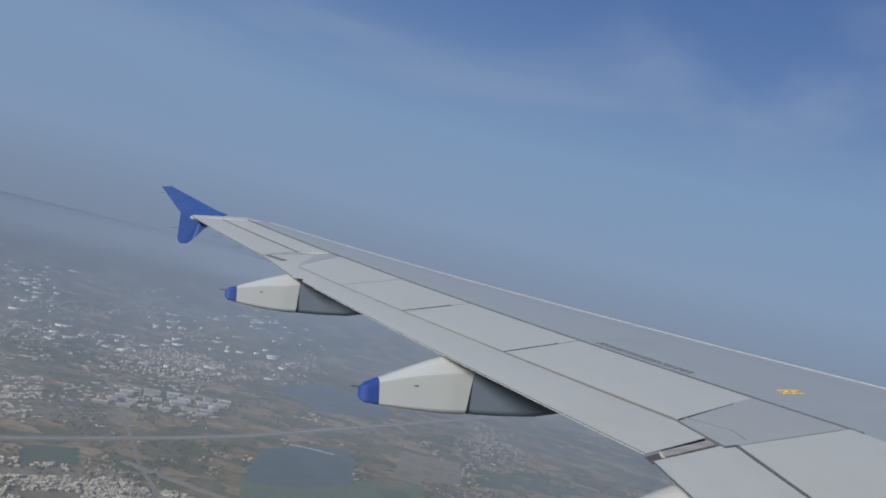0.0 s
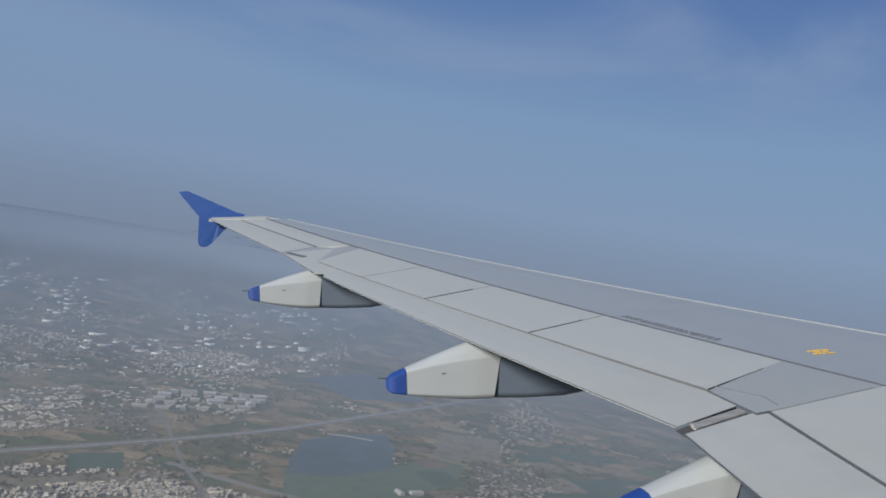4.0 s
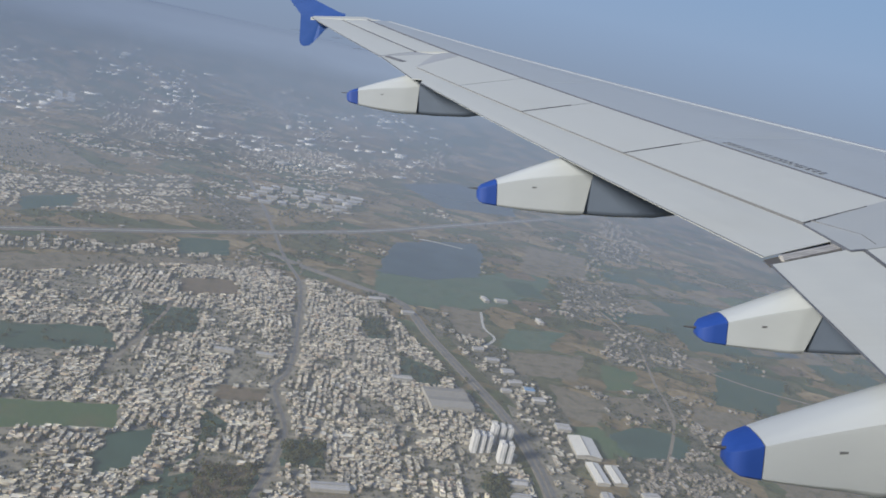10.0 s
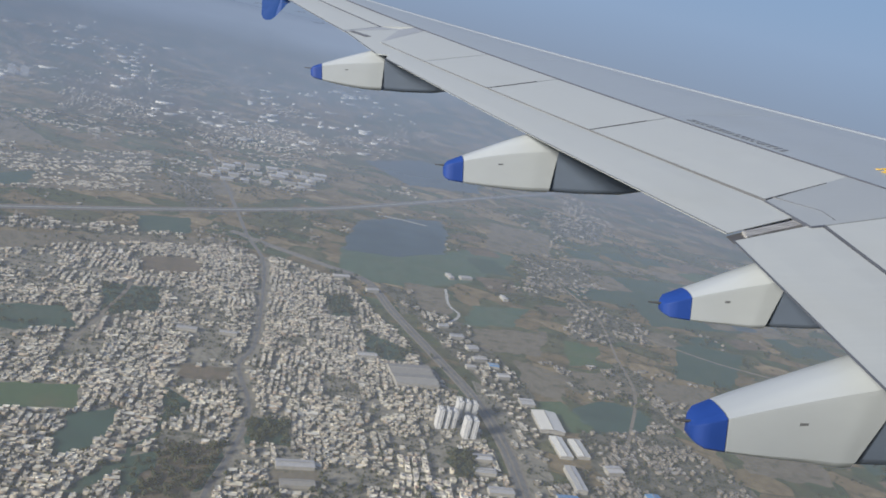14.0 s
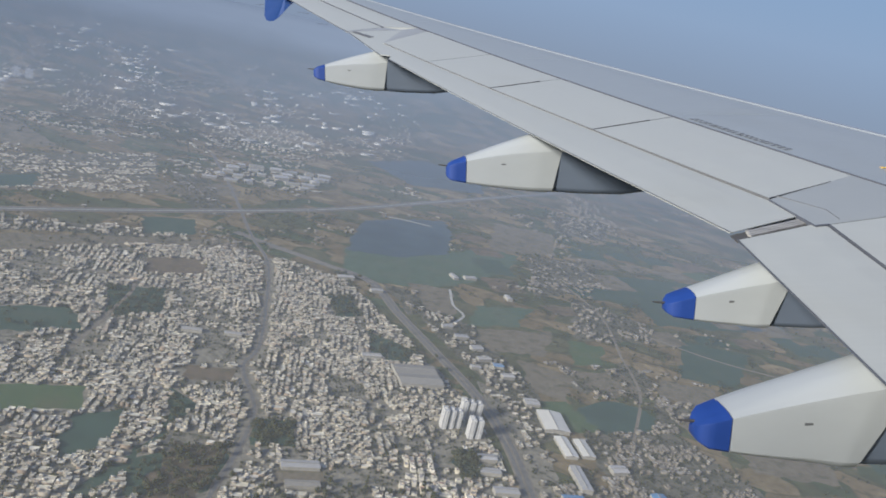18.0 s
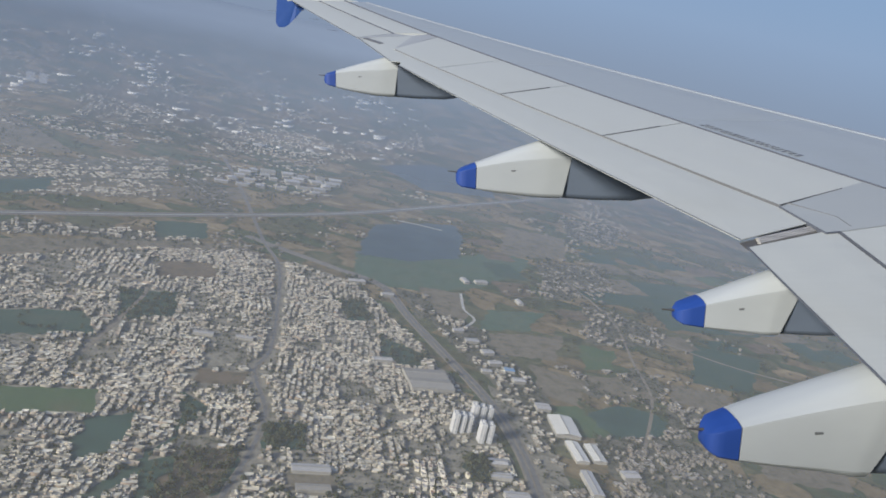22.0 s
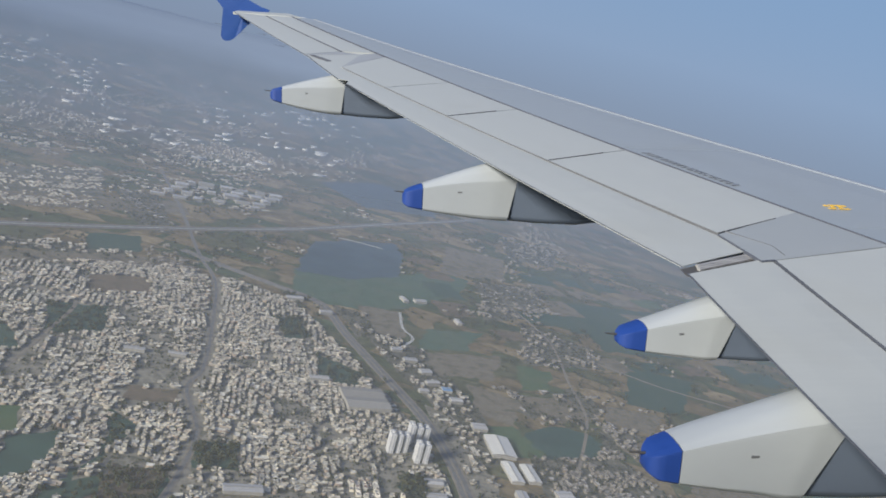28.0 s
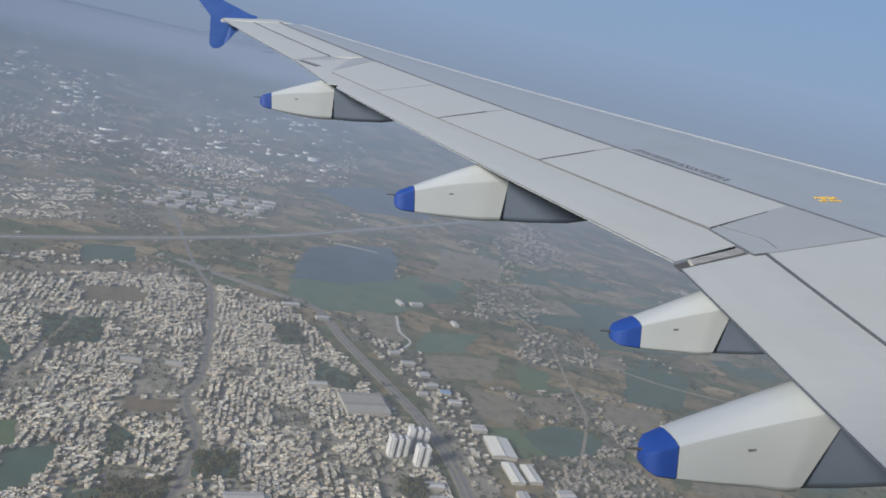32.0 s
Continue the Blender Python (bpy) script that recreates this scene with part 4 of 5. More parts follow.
def tower(x, y, h, turn):
    root = new("apartment_tower")
    root.matrix_basis = Matrix.Translation((x, y, 0)) @ Matrix.Rotation(turn, 4, "Z")
    part("core", box_bm(-3.4, 3.4, -7.2, 7.2, 0, h), M_TOWERGREY, root)
    for sx in (-1, 1):
        for sy in (-1, 0, 1):
            part("pier", box_bm(sx * 3.4 - 0.7, sx * 3.4 + 0.7, sy * 5.6 - 1.7, sy * 5.6 + 1.7, 0, h + 1.0), M_TOWER, root)
        part("end_wall", box_bm(-1.6, 1.6, sx * 7.2 - 0.5, sx * 7.2 + 0.5, 0, h + 1.0), M_TOWER, root)
    for k in range(1, int(h / 3.1)):
        part("floor_band", box_bm(-3.7, 3.7, -7.4, 7.4, k * 3.1 - 0.2, k * 3.1 + 0.2), M_TOWERGREY, root)
    part("roof_slab", box_bm(-3.6, 3.6, -7.5, 7.5, h, h + 0.5), M_TOWER, root)
    part("lift_room", box_bm(-1.5, 1.5, -2.6, 2.2, h + 0.5, h + 3.2), M_TOWER, root)
    return tagged(root, "tall narrow white apartment block with grey recesses", "apartment block", "white apartment blocks")


for k, (x, y) in enumerate(TOWERS):
    tower(x, y, 30 - 2 * (k % 3), 0.08)


def far_block(x, y):
    """A broad white apartment block far out on the rising plain."""
    root = new("apartment_block")
    root.matrix_basis = Matrix.Translation((x, y, float(land(x, y)))) @ Matrix.Rotation(0.32, 4, "Z")
    part("wall", box_bm(-14, 14, -6, 6, -1, 34), M_TOWER, root)
    for k in range(9):
        part("window_band", box_bm(-13, 13, -6.1, -5.95, 2.2 + k * 3.5, 3.6 + k * 3.5), M_TOWERGREY, root)
    part("roof_slab", box_bm(-14.4, 14.4, -6.4, 6.4, 34, 34.6), M_TOWER, root)
    part("lift_room", box_bm(-4, 4, -3, 3, 34.6, 38), M_TOWERGREY, root)
    return tagged(root, "broad white apartment block far out in haze", "apartment block", "far apartment blocks")


for x, y in ((-1180, 3350), (-1138, 3366)):
    far_block(x, y)

# ---- trees ----
def clumps(rnd, r, h, n, base=0.35):
    """Corners and triangles of n small ragged leaf clumps that make up a crown."""
    V, T = [], []
    for _ in range(n):
        a, t = rnd.uniform(0, 6.283), rnd.random()
        z = h * (base + (1 - base) * t)
        rr = r * math.sqrt(rnd.random()) * (1.0 - 0.65 * max(0, t - 0.35))
        cx, cy, s = rr * math.cos(a), rr * math.sin(a), r * rnd.uniform(0.28, 0.55)
        b = len(V)
        for d in ((1, 0, 0), (-0.5, 0.87, 0.1), (-0.5, -0.87, -0.1), (0.1, 0.1, 0.8), (0, 0, -0.6)):
            j = rnd.uniform(0.7, 1.35) * s
            V.append((cx + d[0] * j, cy + d[1] * j, z + d[2] * j))
        for f in ((0, 1, 3), (1, 2, 3), (2, 0, 3), (1, 0, 4), (2, 1, 4), (0, 2, 4)):
            T.append([b + k for k in f])
    return np.array(V, dtype=np.float32), np.array(T, dtype=np.int32)


rnd = random.Random(11)
CROWNS = [clumps(rnd, rnd.uniform(2.6, 4.6), rnd.uniform(5, 9), 10) for _ in range(10)]


def wood(name, places, words):
    V, T, base = [], [], 0
    for x, y, s in places:
        v, t = CROWNS[rnd.randrange(10)]
        a = rnd.uniform(0, 6.283)
        c, sn = math.cos(a) * s, math.sin(a) * s
        V.append(np.stack([x + v[:, 0] * c - v[:, 1] * sn, y + v[:, 0] * sn + v[:, 1] * c, v[:, 2] * s - 1.2 + land(x, y)], 1))
        T.append(t + base)
        base += len(v)
    if V:
        tagged(new(name, quads(name, np.concatenate(V), np.concatenate(T), M_LEAF)), words, "trees", kind="stuff")


def scatter(poly, count, rnd):
    x0, x1, y0, y1 = min(p[0] for p in poly), max(p[0] for p in poly), min(p[1] for p in poly), max(p[1] for p in poly)
    for _ in range(count):
        x, y = rnd.uniform(x0, x1), rnd.uniform(y0, y1)
        if inside(x, y, poly):
            yield x, y


street = []
for poly, turn, size, full in ZONES[:3] + ZONES[8:]:
    x0, x1, y0, y1 = min(p[0] for p in poly), max(p[0] for p in poly), min(p[1] for p in poly), max(p[1] for p in poly)
    for x, y in scatter(poly, int((x1 - x0) * (y1 - y0) / 70), rnd):
        if free(x, y, 2) and noise.noise(Vector((x * 0.009, y * 0.009, 3))) > -0.35:
            street.append((x, y, rnd.uniform(0.35, 0.7)))
near_trees = [p for p in street if 735 < p[1] < 900 and -60 < p[0] < 260][:70]
wood("street_trees", [p for p in street if p not in near_trees], "dark dusty trees between the houses")
plots_wood = []
for poly in ([(-155, 875), (-40, 940), (-50, 835), (-140, 800)], [(-25, 1005), (30, 1020), (35, 955), (-20, 940)], [(60, 1530), (115, 1545), (135, 1450), (85, 1430)], [(-320, 1400), (-225, 1430), (-205, 1320), (-285, 1275)],
             [(-173, 790), (-154, 851), (-103, 1028), (-140, 1067), (-130, 946), (-200, 790)], [(143, 1383), (235, 1320), (200, 1258), (143, 1283)], [(251, 999), (288, 1001), (289, 937), (253, 922)], [(-122, 847), (-112, 923), (-48, 928), (-66, 800), (-122, 803)], [(-700, 1160), (-340, 1280), (-300, 1200), (-655, 1055)]):
    plots_wood += [(x, y, rnd.uniform(0.6, 1.2)) for x, y in scatter(poly, 130, rnd)]
wood("grove", plots_wood, "dark green groves on open plots")
farm = []
for _ in range(30000):
    x, y = rnd.uniform(-1500, 2400), rnd.uniform(500, 3600)
    if noise.noise(Vector((x * 0.006, y * 0.006, 7))) + 0.6 * noise.noise(Vector((x * 0.03, y * 0.03, 9))) > 0.08 and y < 1900 + 1900 * rnd.random() and free(x, y, 1) and not any(inside(x, y, z[0]) for z in ZONES):
        farm.append((x, y, rnd.uniform(0.5, 1.3)))
wood("field_trees", farm, "dark scattered trees and scrub along field edges")


def tree(k):
    root = new("tree")
    bm = bmesh.new()
    bmesh.ops.create_cone(bm, cap_ends=True, segments=7, radius1=0.3, radius2=0.12, depth=4.0, matrix=Matrix.Translation((0, 0, 2)))
    for a in range(3):
        bmesh.ops.create_cone(bm, cap_ends=True, segments=5, radius1=0.12, radius2=0.05, depth=2.4, matrix=Matrix.Translation((0, 0, 3.6)) @ Matrix.Rotation(a * 2.1, 4, "Z") @ Matrix.Rotation(0.7, 4, "X") @ Matrix.Translation((0, 0, 1.1)))
    part("trunk", bm, M_BARK, root)
    v, t = clumps(random.Random(k), 3.4, 7.5, 60, 0.38)
    me = quads("crown", v, t, M_LEAF)
    c = new("crown", me)
    c.parent = root
    return tagged(root, "dusty dark green broad-crowned street tree", "tree", "street trees")


tree_protos = []
for i, (x, y, s) in enumerate(near_trees):
    m = Matrix.Translation((x, y, 0)) @ Matrix.Rotation(i * 1.7, 4, "Z")
    if len(tree_protos) < 5:
        tree_protos.append(tree(i))
        tree_protos[-1].matrix_basis = m
    else:
        copy_thing(tree_protos[i % 5], m)

# ---- the aircraft ----
# x forward, y out to the wing tip, z up, in the aircraft's own axes; it climbs nose-up over level ground
CABIN = Vector((-2.442, 1.597, 1.950))
AXES = Matrix(((0.9805, 0.0025, -0.1966, 0), (0.0, 0.9999, 0.0125, 0), (0.1966, -0.0123, 0.9804, 0), (0, 0, 0, 1)))
CRAFT = Matrix.Translation((0, 0, 560)) @ AXES @ Matrix.Translation(-CABIN)


def craft_thing(name, label, category, kind=""):
    root = new(name)
    root.matrix_basis = CRAFT
    return tagged(root, label, category, kind=kind)


def spine(y):
    """Height of the wing's upper side along the span, bent up by the load."""
    return math.tan(radians(5.078)) * y + 0.558 * max((y - 2) / 15, 0) ** 2


def lead(y):
    return 2.70 - 0.556 * (y - 8.77)


def trail(y):
    return -0.026 * min(1, max(0, (12.5 - y) / 3.5)) - 0.333 * (y - 6.44) if y > 6.44 else -0.026 - 0.064 * (6.44 - y)


def spar(y):
    return 1.63 - 0.4135 * (y - 7.37)


def hinge(y):
    return 0.56 - 0.40 * (y - 7.04)


def upper(x, y):
    a, b = trail(y), lead(y)
    s = min(1, max(0, (x - a) / (b - a)))
    return spine(y) - 0.9 * max(0, s - 0.93) ** 2 * (b - a)


def panel(name, corners, material, parent, label="", lift=0.0, thick=0.05, nu=10, nv=4, gap=0.007):
    """A skin panel on the wing between four corners (x, y): inner rear, outer rear, outer front, inner front."""
    bm = bmesh.new()
    cx = sum(c[0] for c in corners) / 4
    cy = sum(c[1] for c in corners) / 4
    C = []
    for x, y in corners:
        d = math.hypot(x - cx, y - cy)
        C.append((x + (cx - x) / d * gap * 1.4, y + (cy - y) / d * gap * 1.4))
    grid = {}
    for i in range(nu + 1):
        for j in range(nv + 1):
            u, w = i / nu, j / nv
            x = (C[0][0] * (1 - u) + C[1][0] * u) * (1 - w) + (C[3][0] * (1 - u) + C[2][0] * u) * w
            y = (C[0][1] * (1 - u) + C[1][1] * u) * (1 - w) + (C[3][1] * (1 - u) + C[2][1] * u) * w
            z = upper(x, y) + lift
            edge = i in (0, nu) or j in (0, nv)
            grid[i, j] = (bm.verts.new((x, y, z - (0.004 if edge else 0))), bm.verts.new((x, y, z - thick)) if edge else None)
    for i in range(nu):
        for j in range(nv):
            bm.faces.new([grid[k][0] for k in ((i, j), (i + 1, j), (i + 1, j + 1), (i, j + 1))])
    ring = [(i, 0) for i in range(nu)] + [(nu, j) for j in range(nv)] + [(i, nv) for i in range(nu, 0, -1)] + [(0, j) for j in range(nv, 0, -1)]
    for a, b in zip(ring, ring[1:] + ring[:1]):
        bm.faces.new((grid[a][0], grid[a][1], grid[b][1], grid[b][0]))
    bmesh.ops.recalc_face_normals(bm, faces=bm.faces[:])
    return part(name, bm, material, parent, label, smooth=False)


wing = craft_thing("aircraft_wing", "light grey airliner wing with white flap fairings", "aircraft wing")


def wing_core():
    """The closed body under the skin panels, with its underside."""
    bm = bmesh.new()
    rows = []
    ys = [1.7, 2.5, 3.5, 4.5, 5.5, 6.3, 6.5, 7.5, 9, 11, 13, 15, 17, 18.05]
    for y in ys:
        a, b = trail(y) + 0.22, lead(y) - 0.03
        c = b - a
        top = [(a + c * s, upper(a + c * s, y) - 0.03) for s in (0.0, 0.15, 0.3, 0.5, 0.7, 0.85, 0.95, 1.0)]
        low = [(a + c * s, spine(y) - 0.05 - c * k) for s, k in ((0.97, 0.035), (0.88, 0.06), (0.65, 0.088), (0.4, 0.065), (0.2, 0.028), (0.02, 0.002))]
        rows.append([bm.verts.new((x, y, z)) for x, z in top + low])
    for r, s in zip(rows, rows[1:]):
        n = len(r)
        for i in range(n):
            bm.faces.new((r[i], r[(i + 1) % n], s[(i + 1) % n], s[i]))
    bm.faces.new(rows[0])
    bm.faces.new(rows[-1])
    bmesh.ops.recalc_face_normals(bm, faces=bm.faces[:])
    return part("core", bm, M_UNDER, wing, "pale grey underside and spars", smooth=False)


wing_core()


def strip(name, y0, y1, rear, front, material, label="", **kw):
    return panel(name, [(rear(y0), y0), (rear(y1), y1), (front(y1), y1), (front(y0), y0)], material, wing, label, **kw)


slat_rear = lambda y: lead(y) - 0.030 * (lead(y) - trail(y))
# main upper skin between spar line and slats, in long plates
cuts = [1.75, 7.25, 9.6, 12.4, 15.2, 17.75]
for y0, y1 in zip(cuts, cuts[1:]):
    strip("skin_panel", y0, y1, lambda y: spar(y) + 0.012 if y > 6 else spar(6) + (6 - y) * 0.05, slat_rear, M_PANEL, nu=12, gap=0.002)
for y0, y1 in zip([2.6, 6.0, 9.2, 12.2, 15.1], [6.0, 9.2, 12.2, 15.1, 17.7]):
    strip("slat", y0, y1, slat_rear, lambda y: lead(y) + 0.02, M_SLAT, "bare metal leading edge slat", lift=0.008, nu=8, thick=0.09, gap=0.002)
# spoilers, with slanted ends
ends = [(7.06, 7.58), (8.97, 9.46), (10.67, 11.18), (12.1, 12.62), (13.35, 14.3)]
for (a0, a1), (b0, b1) in zip(ends, ends[1:]):
    panel("spoiler", [(hinge(a0), a0), (hinge(b0), b0), (spar(b1) - 0.02, b1), (spar(a1) - 0.02, a1)], M_WING, wing, lift=0.006, nu=12)
# flaps and aileron
panel("outboard_flap", [(trail(6.425), 6.425), (trail(12.25), 12.25), (hinge(13.0) + 0.03, 13.0), (0.65, 6.745)], M_WING, wing, "pale grey outboard flap", nu=16, thick=0.009, gap=0.0)
panel("flap_tip", [(-2.04, 12.55), (-2.45, 14.2), (-1.62, 14.42), (hinge(12.3), 12.3)], M_WING, wing, nu=6, thick=0.010, gap=0.0, lift=-0.004)
panel("aileron", [(-2.47, 14.22), (-3.76, 17.98), (-3.17, 17.78), (-1.92, 14.6)], M_WING, wing, "pale grey aileron", nu=10, thick=0.014)
panel("tip_skin", [(-1.90, 14.62), (-3.15, 17.8), (spar(17.8) - 0.02, 17.8), (spar(14.62) - 0.02, 14.62)], M_WING, wing, nu=10)
panel("shroud", [(hinge(13.35), 13.35), (-1.62, 14.44), (spar(14.6) - 0.02, 14.6), (spar(14.32) - 0.02, 14.32)], M_SHROUD, wing, nu=4)
panel("closing_plate", [(-2.455, 14.203), (-2.47, 14.225), (-1.92, 14.60), (-1.62, 14.425)], M_SHROUD, wing, nu=4, thick=0.02, lift=-0.002, gap=0.0)
panel("tip_cap", [(-3.80, 18.0), (-3.74, 18.2), (-2.75, 18.2), (-2.5, 17.82)], M_WING, wing, nu=4, thick=0.05)
# inboard: grey walkway plate, inner flap, inner skin
panel("walkway_plate", [(0.605, 6.512), (0.54, 7.036), (spar(7.60) - 0.02, 7.60), (spar(6.85) - 0.02, 6.85)], M_PATCH, wing, "blue-grey plate behind the spar", nu=6, lift=0.006, gap=0.001)
panel("inboard_flap", [(trail(1.9), 1.9), (trail(6.307), 6.307), (0.70, 6.60), (0.385, 1.9)], M_WING, wing, "pale grey inboard flap", nu=16, thick=0.010)
panel("inner_skin", [(0.38, 1.85), (0.713, 6.534), (spar(6.84), 6.84), (3.1, 1.85)], M_WING, wing, nu=12, lift=0.005, gap=0.001)
# the open flap end: rails and seals in the slot
# added dark sheet under the rails: the slot's shade put into its colour
panel("slot_shade", [(-0.02, 6.32), (-0.02, 6.43), (0.62, 6.735), (0.64, 6.55)], M_GAP, wing, lift=-0.022, thick=0.01, nu=3, nv=2, gap=0.0)
for k, (off, half) in enumerate(((0.022, 0.012), (0.055, 0.014), (0.088, 0.014))):
    bm = box_bm(-0.05, 0.56 - 0.03 * k, -half * 1.15, half * 1.15, -0.012, 0.0)
    bmesh.ops.transform(bm, matrix=Matrix.Translation((0.13 + 0.01 * k, 6.385 + off, spine(6.385 + off) - 0.006)) @ Matrix.Rotation(0.43, 4, "Z") @ Matrix.Rotation(radians(1.9), 4, "Y").inverted(), verts=bm.verts[:])
    part("slot_rail", bm, M_MECH, wing, "brown-grey rail in the flap slot")
# dark seals along the panel joints
def seal(name, x0, y0, x1, y1, w, material, label="", rise=0.0075, drop=0.02):
    bm = bmesh.new()
    prev = None
    n = max(4, int(abs(y1 - y0) * 4))
    d = Vector((x1 - x0, y1 - y0)).normalized()
    for i in range(n + 1):
        x, y = x0 + (x1 - x0) * i / n, y0 + (y1 - y0) * i / n
        z = upper(x, y)
        px, py = -d.y * w, d.x * w
        row = [bm.verts.new(c) for c in ((x - px, y - py, z + rise), (x + px, y + py, z + rise), (x + px, y + py, z - drop), (x - px, y - py, z - drop))]
        if prev:
            for j in range(4):
                bm.faces.new((prev[j], prev[(j + 1) % 4], row[(j + 1) % 4], row[j]))
        else:
            bm.faces.new(row)
        prev = row
    bm.faces.new(prev)
    bmesh.ops.recalc_face_normals(bm, faces=bm.faces[:])
    part(name, bm, material, wing, label)


seal("spar_seal", spar(6.75), 6.75, spar(17.85), 17.85, 0.006, M_SEAL, "black seal along the rear spar")
seal("flap_seal", 0.712, 6.53, 0.378, 1.9, 0.003, M_SEAL)
seal("hinge_seal", -1.91, 14.59, -3.17, 17.72, 0.011, M_SEAL)
seal("hinge_seal", hinge(7.05), 7.05, hinge(13.3), 13.3, 0.0022, M_BLACKMARK)
for (a0, a1) in ends[:3]:
    seal("panel_seal", hinge(a0), a0, spar(a1) - 0.3, a0 + (a1 - a0) * 0.72, 0.002, M_BLACKMARK)
# added dark strips cover the sunlit rear edge faces with a dark outline
for x0, y0, x1, y1 in ((trail(6.43), 6.43, trail(12.26), 12.26), (-2.043, 12.55, -2.453, 14.2), (-2.473, 14.22, -3.763, 17.98), (trail(4.4), 4.4, trail(6.30), 6.30), (trail(1.9), 1.9, trail(4.4), 4.4)):
    seal("trailing_strip", x0 + 0.003, y0, x1 + 0.003, y1, 0.003, M_SEAL, "added dark strip along the trailing edge", 0.001, 0.009)
seal("panel_seal", 0.637, 7.110, 0.847, 6.81, 0.0035, M_BLACKMARK)
seal("panel_seal", 0.847, 6.81, 0.839, 6.63, 0.0035, M_BLACKMARK)
seal("panel_seal", 0.538, 7.03, 0.600, 6.512, 0.004, M_SEAL)
seal("panel_seal", 0.600, 6.512, 0.712, 6.534, 0.007, M_SEAL)
# shroud slot beside the fairing on the outer flap
panel("slot_plate", [(-2.15, 13.72), (-2.39, 14.15), (-2.33, 14.21), (-2.07, 13.79)], M_BLACKMARK, wing, "small grey vent plate", lift=0.004, thick=0.008, nu=2, nv=1, gap=0.002)


def fairing(y, nose, brk, z_nose, z_low, half, lean, cone, reach, flat, label):
    """Canoe fairing under the flap: blue tail cone, white rear body, dark fixed front."""
    root = part("flap_fairing", bmesh.new(), M_WHITE, wing, label)
    zb = spine(y)

    def loft(name, stations, material, words=""):
        """Cross sections with a flat top, a narrow chine and an upright side."""
        bm = bmesh.new()
        rows = []
        for x, top, bot, wd, shear, c in stations:
            h = bot - top
            lower = [(0.85, 0.90), (0.8, 0.955), (0.5, 0.99)] if name == "front_body" else [(1.02, 0.90), (0.97, 0.955), (0.6, 0.99)]
            sec = [(0.0, 0.0), (0.25, 0.01), (0.5, 0.16 * c), (0.72, 0.48 * c), (0.94, 0.92 * c), (0.975, c), (0.985, c + 0.045)] + lower
            sec = sec + [(0.0, 1.0)] + [(-u, t) for u, t in sec[:0:-1]]
            sec = [(u * wd, top + t * h) for u, t in sec]
            rows.append([bm.verts.new((x + shear * (z - top), y + dy, zb + z)) for dy, z in sec])
        for r, s in zip(rows, rows[1:]):
            n = len(r)
            for i in range(n):
                bm.faces.new((r[i], r[(i + 1) % n], s[(i + 1) % n], s[i]))
        bm.faces.new(rows[0])
        bm.faces.new(rows[-1])
        bmesh.ops.recalc_face_normals(bm, faces=bm.faces[:])
        for r, s in zip(rows, rows[1:]):
            for k in (4, 5, 6, 7, len(r) - 4, len(r) - 5, len(r) - 6, len(r) - 7):
                bm.edges.get((r[k], s[k])).smooth = False
        for r in (rows[-1],) if name == "tail_cone" else (rows[0], rows[-1]):
            for v, w in zip(r, r[1:] + r[:1]):
                bm.edges.get((v, w)).smooth = False
        return part(name, bm, material, root, words, smooth=True)

    L = brk - nose
    tz = lambda s: z_nose[0] + (-0.03 - z_nose[0]) * (1 - (1 - min(1, s / reach)) ** 1.2)
    bz = lambda s: z_nose[1] + (z_low - z_nose[1]) * (1 - (1 - s) ** 1.8)
    ch = lambda s: flat * (0.06 + 0.25 * min(1, s / 0.8) ** 0.8)
    wd = lambda s: half * (0.5 + 0.5 * min(1, s * 1.25) ** 0.7)
    hn = tz(0) - bz(0)
    loft("tail_cone", [(nose + dx, tz(0) - 0.5 * k * hn, bz(0) + 0.5 * k * hn, wd(0) * w, 0, ch(0)) for dx, k, w in ((-0.012, 0.55, 0.35), (-0.004, 0.28, 0.62), (0.008, 0.12, 0.80))] + [(nose + L * s, tz(s), bz(s), wd(s), 0, ch(s)) for s in (0.035, cone * 0.5, cone * 0.75, cone)], M_BLUE, "glossy blue tail cone")
    st = [(nose + L * s, tz(s), bz(s), wd(s), lean * max(0, (s - 0.5) / 0.5), ch(s)) for s in [cone + 0.005 + (0.995 - cone) * k / 18 for k in range(19)]]
    loft("rear_body", st, M_WHITE, "white movable rear fairing")
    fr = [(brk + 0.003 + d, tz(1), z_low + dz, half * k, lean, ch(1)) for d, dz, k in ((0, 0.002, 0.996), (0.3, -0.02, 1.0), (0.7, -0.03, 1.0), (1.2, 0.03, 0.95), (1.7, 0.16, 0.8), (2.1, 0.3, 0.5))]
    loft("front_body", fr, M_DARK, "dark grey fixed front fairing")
    bm = bmesh.new()
    bmesh.ops.create_cone(bm, cap_ends=True, segments=6, radius1=0.008, radius2=0.004, depth=0.09, matrix=Matrix.Translation((nose - 0.045, y, zb + z_nose[0] - 0.02)) @ Matrix.Rotation(radians(-84), 4, "Y"))
    part("discharger", bm, M_ROD, root, "thin static discharger rod")
    part("latch", box_bm(nose + L * 0.45, nose + L * 0.49, y - wd(0.47) - 0.002, y - wd(0.47) + 0.02, zb + (0.58 * tz(0.45) + 0.42 * bz(0.45)) - 0.006, zb + (0.58 * tz(0.45) + 0.42 * bz(0.45)) + 0.006), M_BLACKMARK, root)
    return root


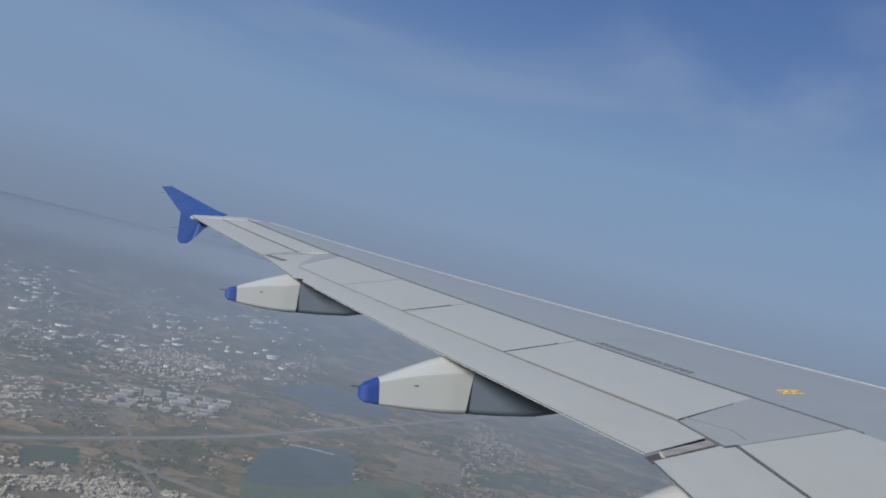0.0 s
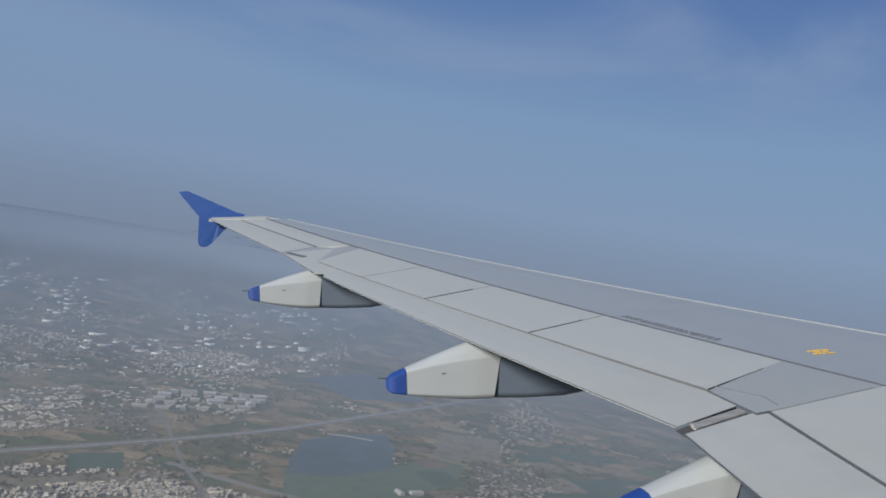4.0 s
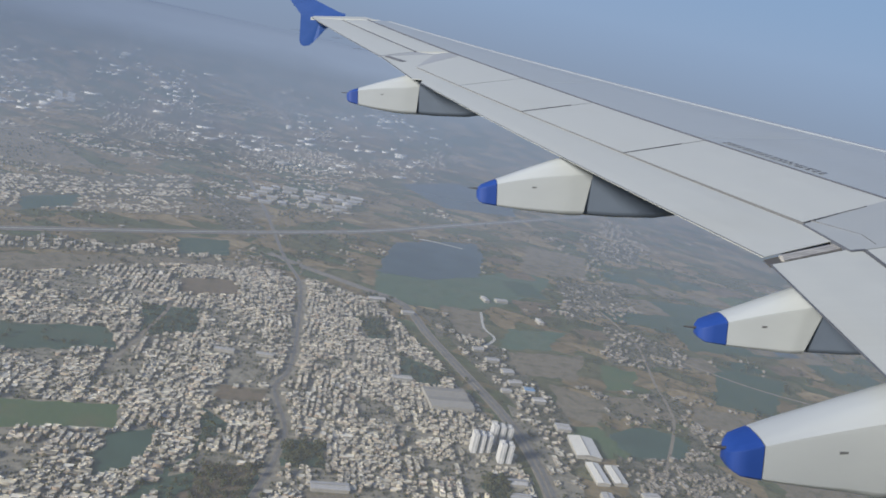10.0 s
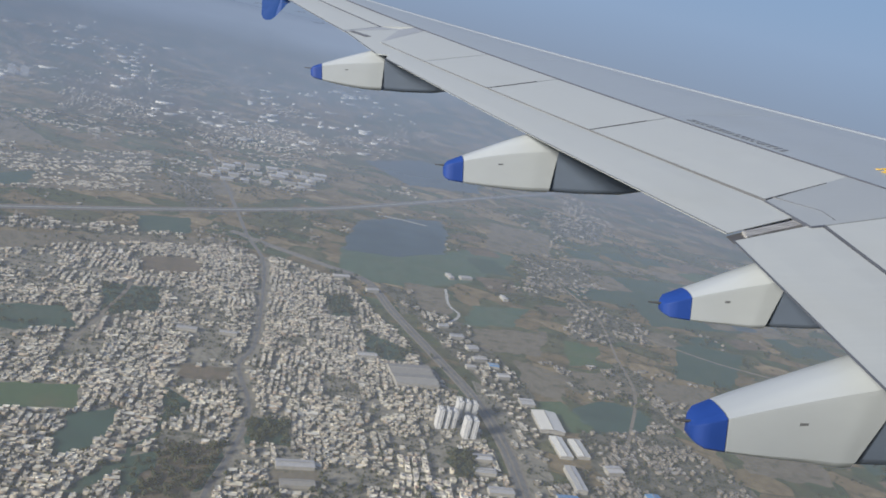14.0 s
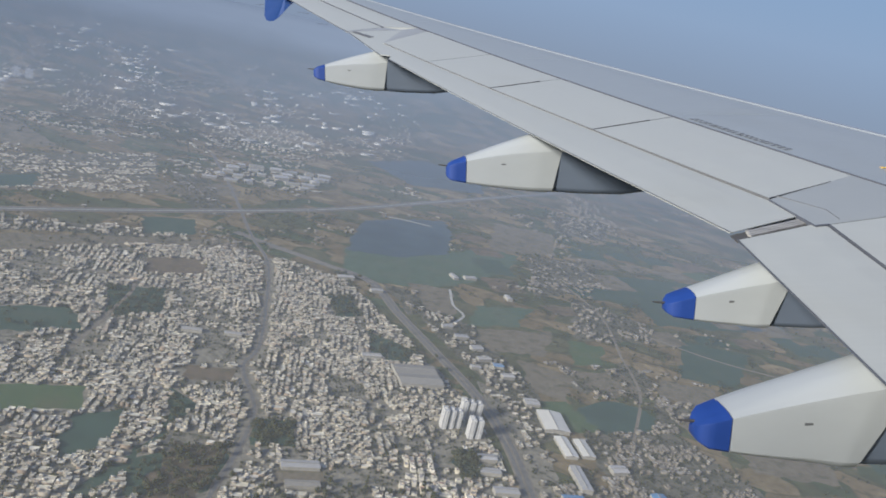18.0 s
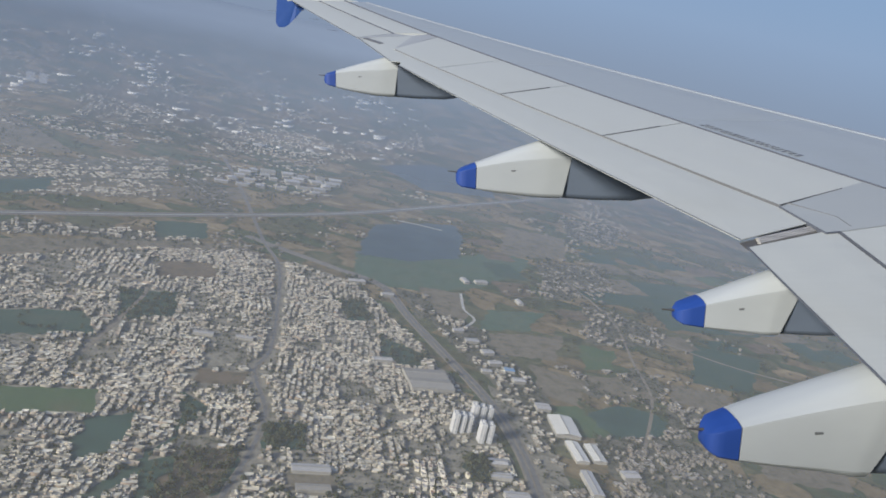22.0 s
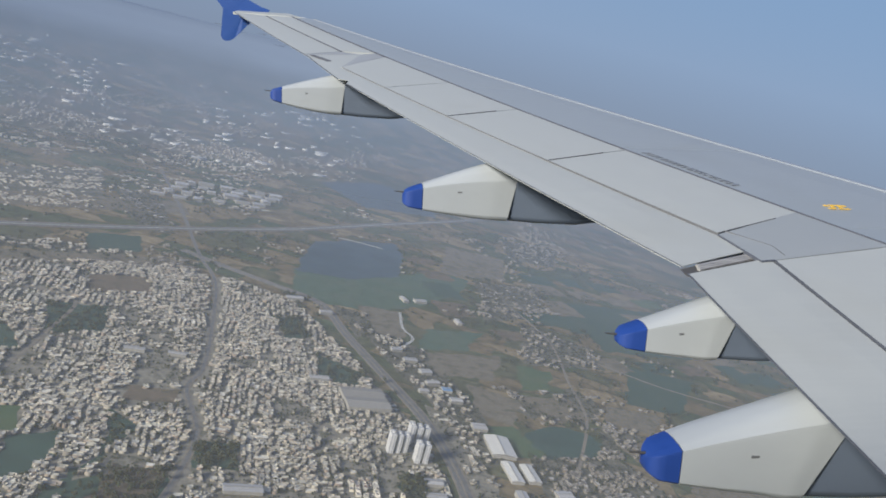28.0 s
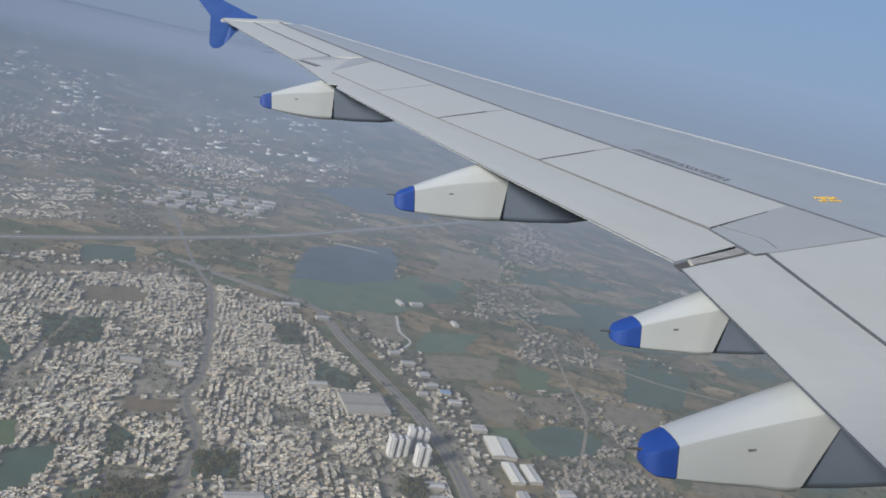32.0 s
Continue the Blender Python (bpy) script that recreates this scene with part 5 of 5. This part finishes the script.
fairing(13.05, -2.90, -1.90, (-0.285, -0.425), -0.59, 0.14, 0.12, 0.14, 0.98, 1.0, "small outer flap track fairing")
fairing(9.05, -1.54, -0.465, (-0.335, -0.485), -0.60, 0.15, 0.20, 0.15, 0.86, 1.0, "white flap track fairing with blue tail")
fairing(6.18, -0.51, 0.27, (-0.33, -0.42), -0.50, 0.14, 0.40, 0.19, 1.15, 0.75, "white flap track fairing at the wing kink")
fairing(4.98, -0.81, 0.235, (-0.362, -0.485), -0.60, 0.17, 0.55, 0.125, 1.0, 0.6, "large inner flap track fairing")


def fence():
    outline = [(-3.12, 2.305), (-3.27, 2.35), (-4.19, 2.80), (-4.36, 2.78), (-3.99, 2.29), (-4.03, 1.79), (-4.00, 1.72), (-3.95, 1.695), (-3.86, 1.70), (-3.77, 1.76), (-3.66, 1.87), (-3.54, 2.0), (-3.38, 2.11), (-3.2, 2.19)]
    bm = bmesh.new()
    sides = []
    for off in (-0.028, 0.028):
        sides.append([bm.verts.new((x, 18.22 + off * (0.4 if abs(z - 2.25) > 0.4 else 1) + 0.10 * (z - 2.25), z)) for x, z in outline])
    n = len(outline)
    for r in sides:
        mid = bm.verts.new((-3.6, sum(v.co.y for v in r) / n, 2.25))
        for i in range(n):
            bm.faces.new((r[i], r[(i + 1) % n], mid))
    for i in range(n):
        bm.faces.new((sides[0][i], sides[0][(i + 1) % n], sides[1][(i + 1) % n], sides[1][i]))
    bmesh.ops.recalc_face_normals(bm, faces=bm.faces[:])
    part("wingtip_fence", bm, M_FENCE, wing, "blue wingtip fence above and below the tip")


fence()
# static dischargers on the outer trailing edge
for y in (14.9, 15.9, 16.8):
    bm = bmesh.new()
    bmesh.ops.create_cone(bm, cap_ends=True, segments=6, radius1=0.003, radius2=0.0015, depth=0.18, matrix=Matrix.Translation((trail(y) - 0.03, y, spine(y) - 0.02)) @ Matrix.Rotation(radians(-84), 4, "Y"))
    part("discharger", bm, M_ROD, wing, "thin static discharger rod")
for z, dx in ((2.66, -0.06), (2.45, 0.02), (2.0, 0.0)):
    bm = bmesh.new()
    bmesh.ops.create_cone(bm, cap_ends=True, segments=6, radius1=0.003, radius2=0.0015, depth=0.16, matrix=Matrix.Translation((-4.1 + dx - (0.18 if z > 2.6 else 0), 18.22, z)) @ Matrix.Rotation(radians(-88), 4, "Y"))
    part("discharger", bm, M_ROD, wing)
# stencilled words too small to read, as bars, along the spar line
rnd = random.Random(5)
for row in range(2):
    y = 8.32 + row * 0.02
    while y < 9.4:
        w = rnd.uniform(0.02, 0.045)
        x = spar(y) + 0.095 + row * 0.055
        part("stencil_mark", box_bm(x, x + 0.035, y, y + w, upper(x, y) + 0.0015, upper(x, y) + 0.004), M_STENCIL, wing)
        y += w + rnd.uniform(0.012, 0.03)
# yellow hoist mark: dashes about a hollow middle
for dx, dy, sx, sy in ((0, 0.05, 0.03, 0.02), (0.05, 0.06, 0.05, 0.012), (0.11, 0.06, 0.05, 0.012), (0.17, 0.05, 0.03, 0.02), (0.05, 0.03, 0.03, 0.02), (0.12, 0.03, 0.03, 0.02), (0.0, 0.0, 0.06, 0.02), (0.09, 0.0, 0.1, 0.014)):
    x, y = 1.90 + dx, 7.70 + dy * 1.6
    part("yellow_mark", box_bm(x, x + sx, y, y + sy * 2, upper(x, y) + 0.004, upper(x, y) + 0.008), M_YELLOW, wing, "yellow stencilled mark")

# ---- the cabin wall and its window ----
CY, CZ, RAD = -0.19, 1.45, 1.975
WX, WZ, WW, WH = -2.43, 1.92, 0.14, 0.185   # window middle and half sizes


def wall_y(z, r):
    return CY + math.sqrt(max(0, r * r - (z - CZ) ** 2))


def cabin_shell(name, r, material, words):
    """A tube round the cabin with a rectangular opening for the window surround."""
    bm = bmesh.new()
    a0, a1 = math.asin((WZ - 0.24 - CZ) / r), math.asin((WZ + 0.24 - CZ) / r)
    angs = [a0, a1] + [a1 + (2 * math.pi - (a1 - a0)) * k / 40 for k in range(1, 40)]
    xs = [-9.0, -6, -4, WX - 0.2, WX + 0.2, -1, 1, 4, 8]
    grid = [[bm.verts.new((x, CY + r * math.cos(a), CZ + r * math.sin(a))) for a in angs] for x in xs]
    n = len(angs)
    for i in range(len(xs) - 1):
        for j in range(n):
            if not (i == 3 and j == 0):
                bm.faces.new((grid[i][j], grid[i + 1][j], grid[i + 1][(j + 1) % n], grid[i][(j + 1) % n]))
    for row in (grid[0], grid[-1]):
        bm.faces.new(row)
    ob = new(name, mesh_of(name, bm, material))
    ob.matrix_basis = CRAFT
    return tagged(ob, words, "cabin wall", kind="structure")


cabin_shell("wall_outer", RAD, M_WHITE, "white curved aircraft fuselage skin")
cabin_shell("wall_inner", RAD - 0.07, M_CABIN, "pale curved cabin lining")


def window():
    root = craft_thing("window_1", "rounded airliner cabin window in pale lining", "window", "structure")

    def rounded(hw, hh, r, k=6):
        out = []
        for cx, cz, s in ((hw - r, hh - r, 0), (-hw + r, hh - r, 1), (-hw + r, -hh + r, 2), (hw - r, -hh + r, 3)):
            for i in range(k + 1):
                a = (s + i / k) * math.pi / 2
                out.append((cx + r * math.cos(a), cz + r * math.sin(a)))
        return out

    bm = bmesh.new()
    hole = rounded(WW, WH, 0.09)
    wide = [(max(-0.2, min(0.2, x * 3)), max(-0.24, min(0.24, z * 3))) for x, z in hole]
    rings = []
    for pts, r in ((wide, RAD), (hole, RAD), (hole, RAD - 0.07), (wide, RAD - 0.07)):
        rings.append([bm.verts.new((WX + x, wall_y(WZ + z, r), WZ + z)) for x, z in pts])
    n = len(hole)
    for r, s in zip(rings, rings[1:]):
        for i in range(n):
            bm.faces.new((r[i], r[(i + 1) % n], s[(i + 1) % n], s[i]))
    bmesh.ops.recalc_face_normals(bm, faces=bm.faces[:])
    part("window_frame", bm, M_TRIM, root, "dark rounded window surround")


window()
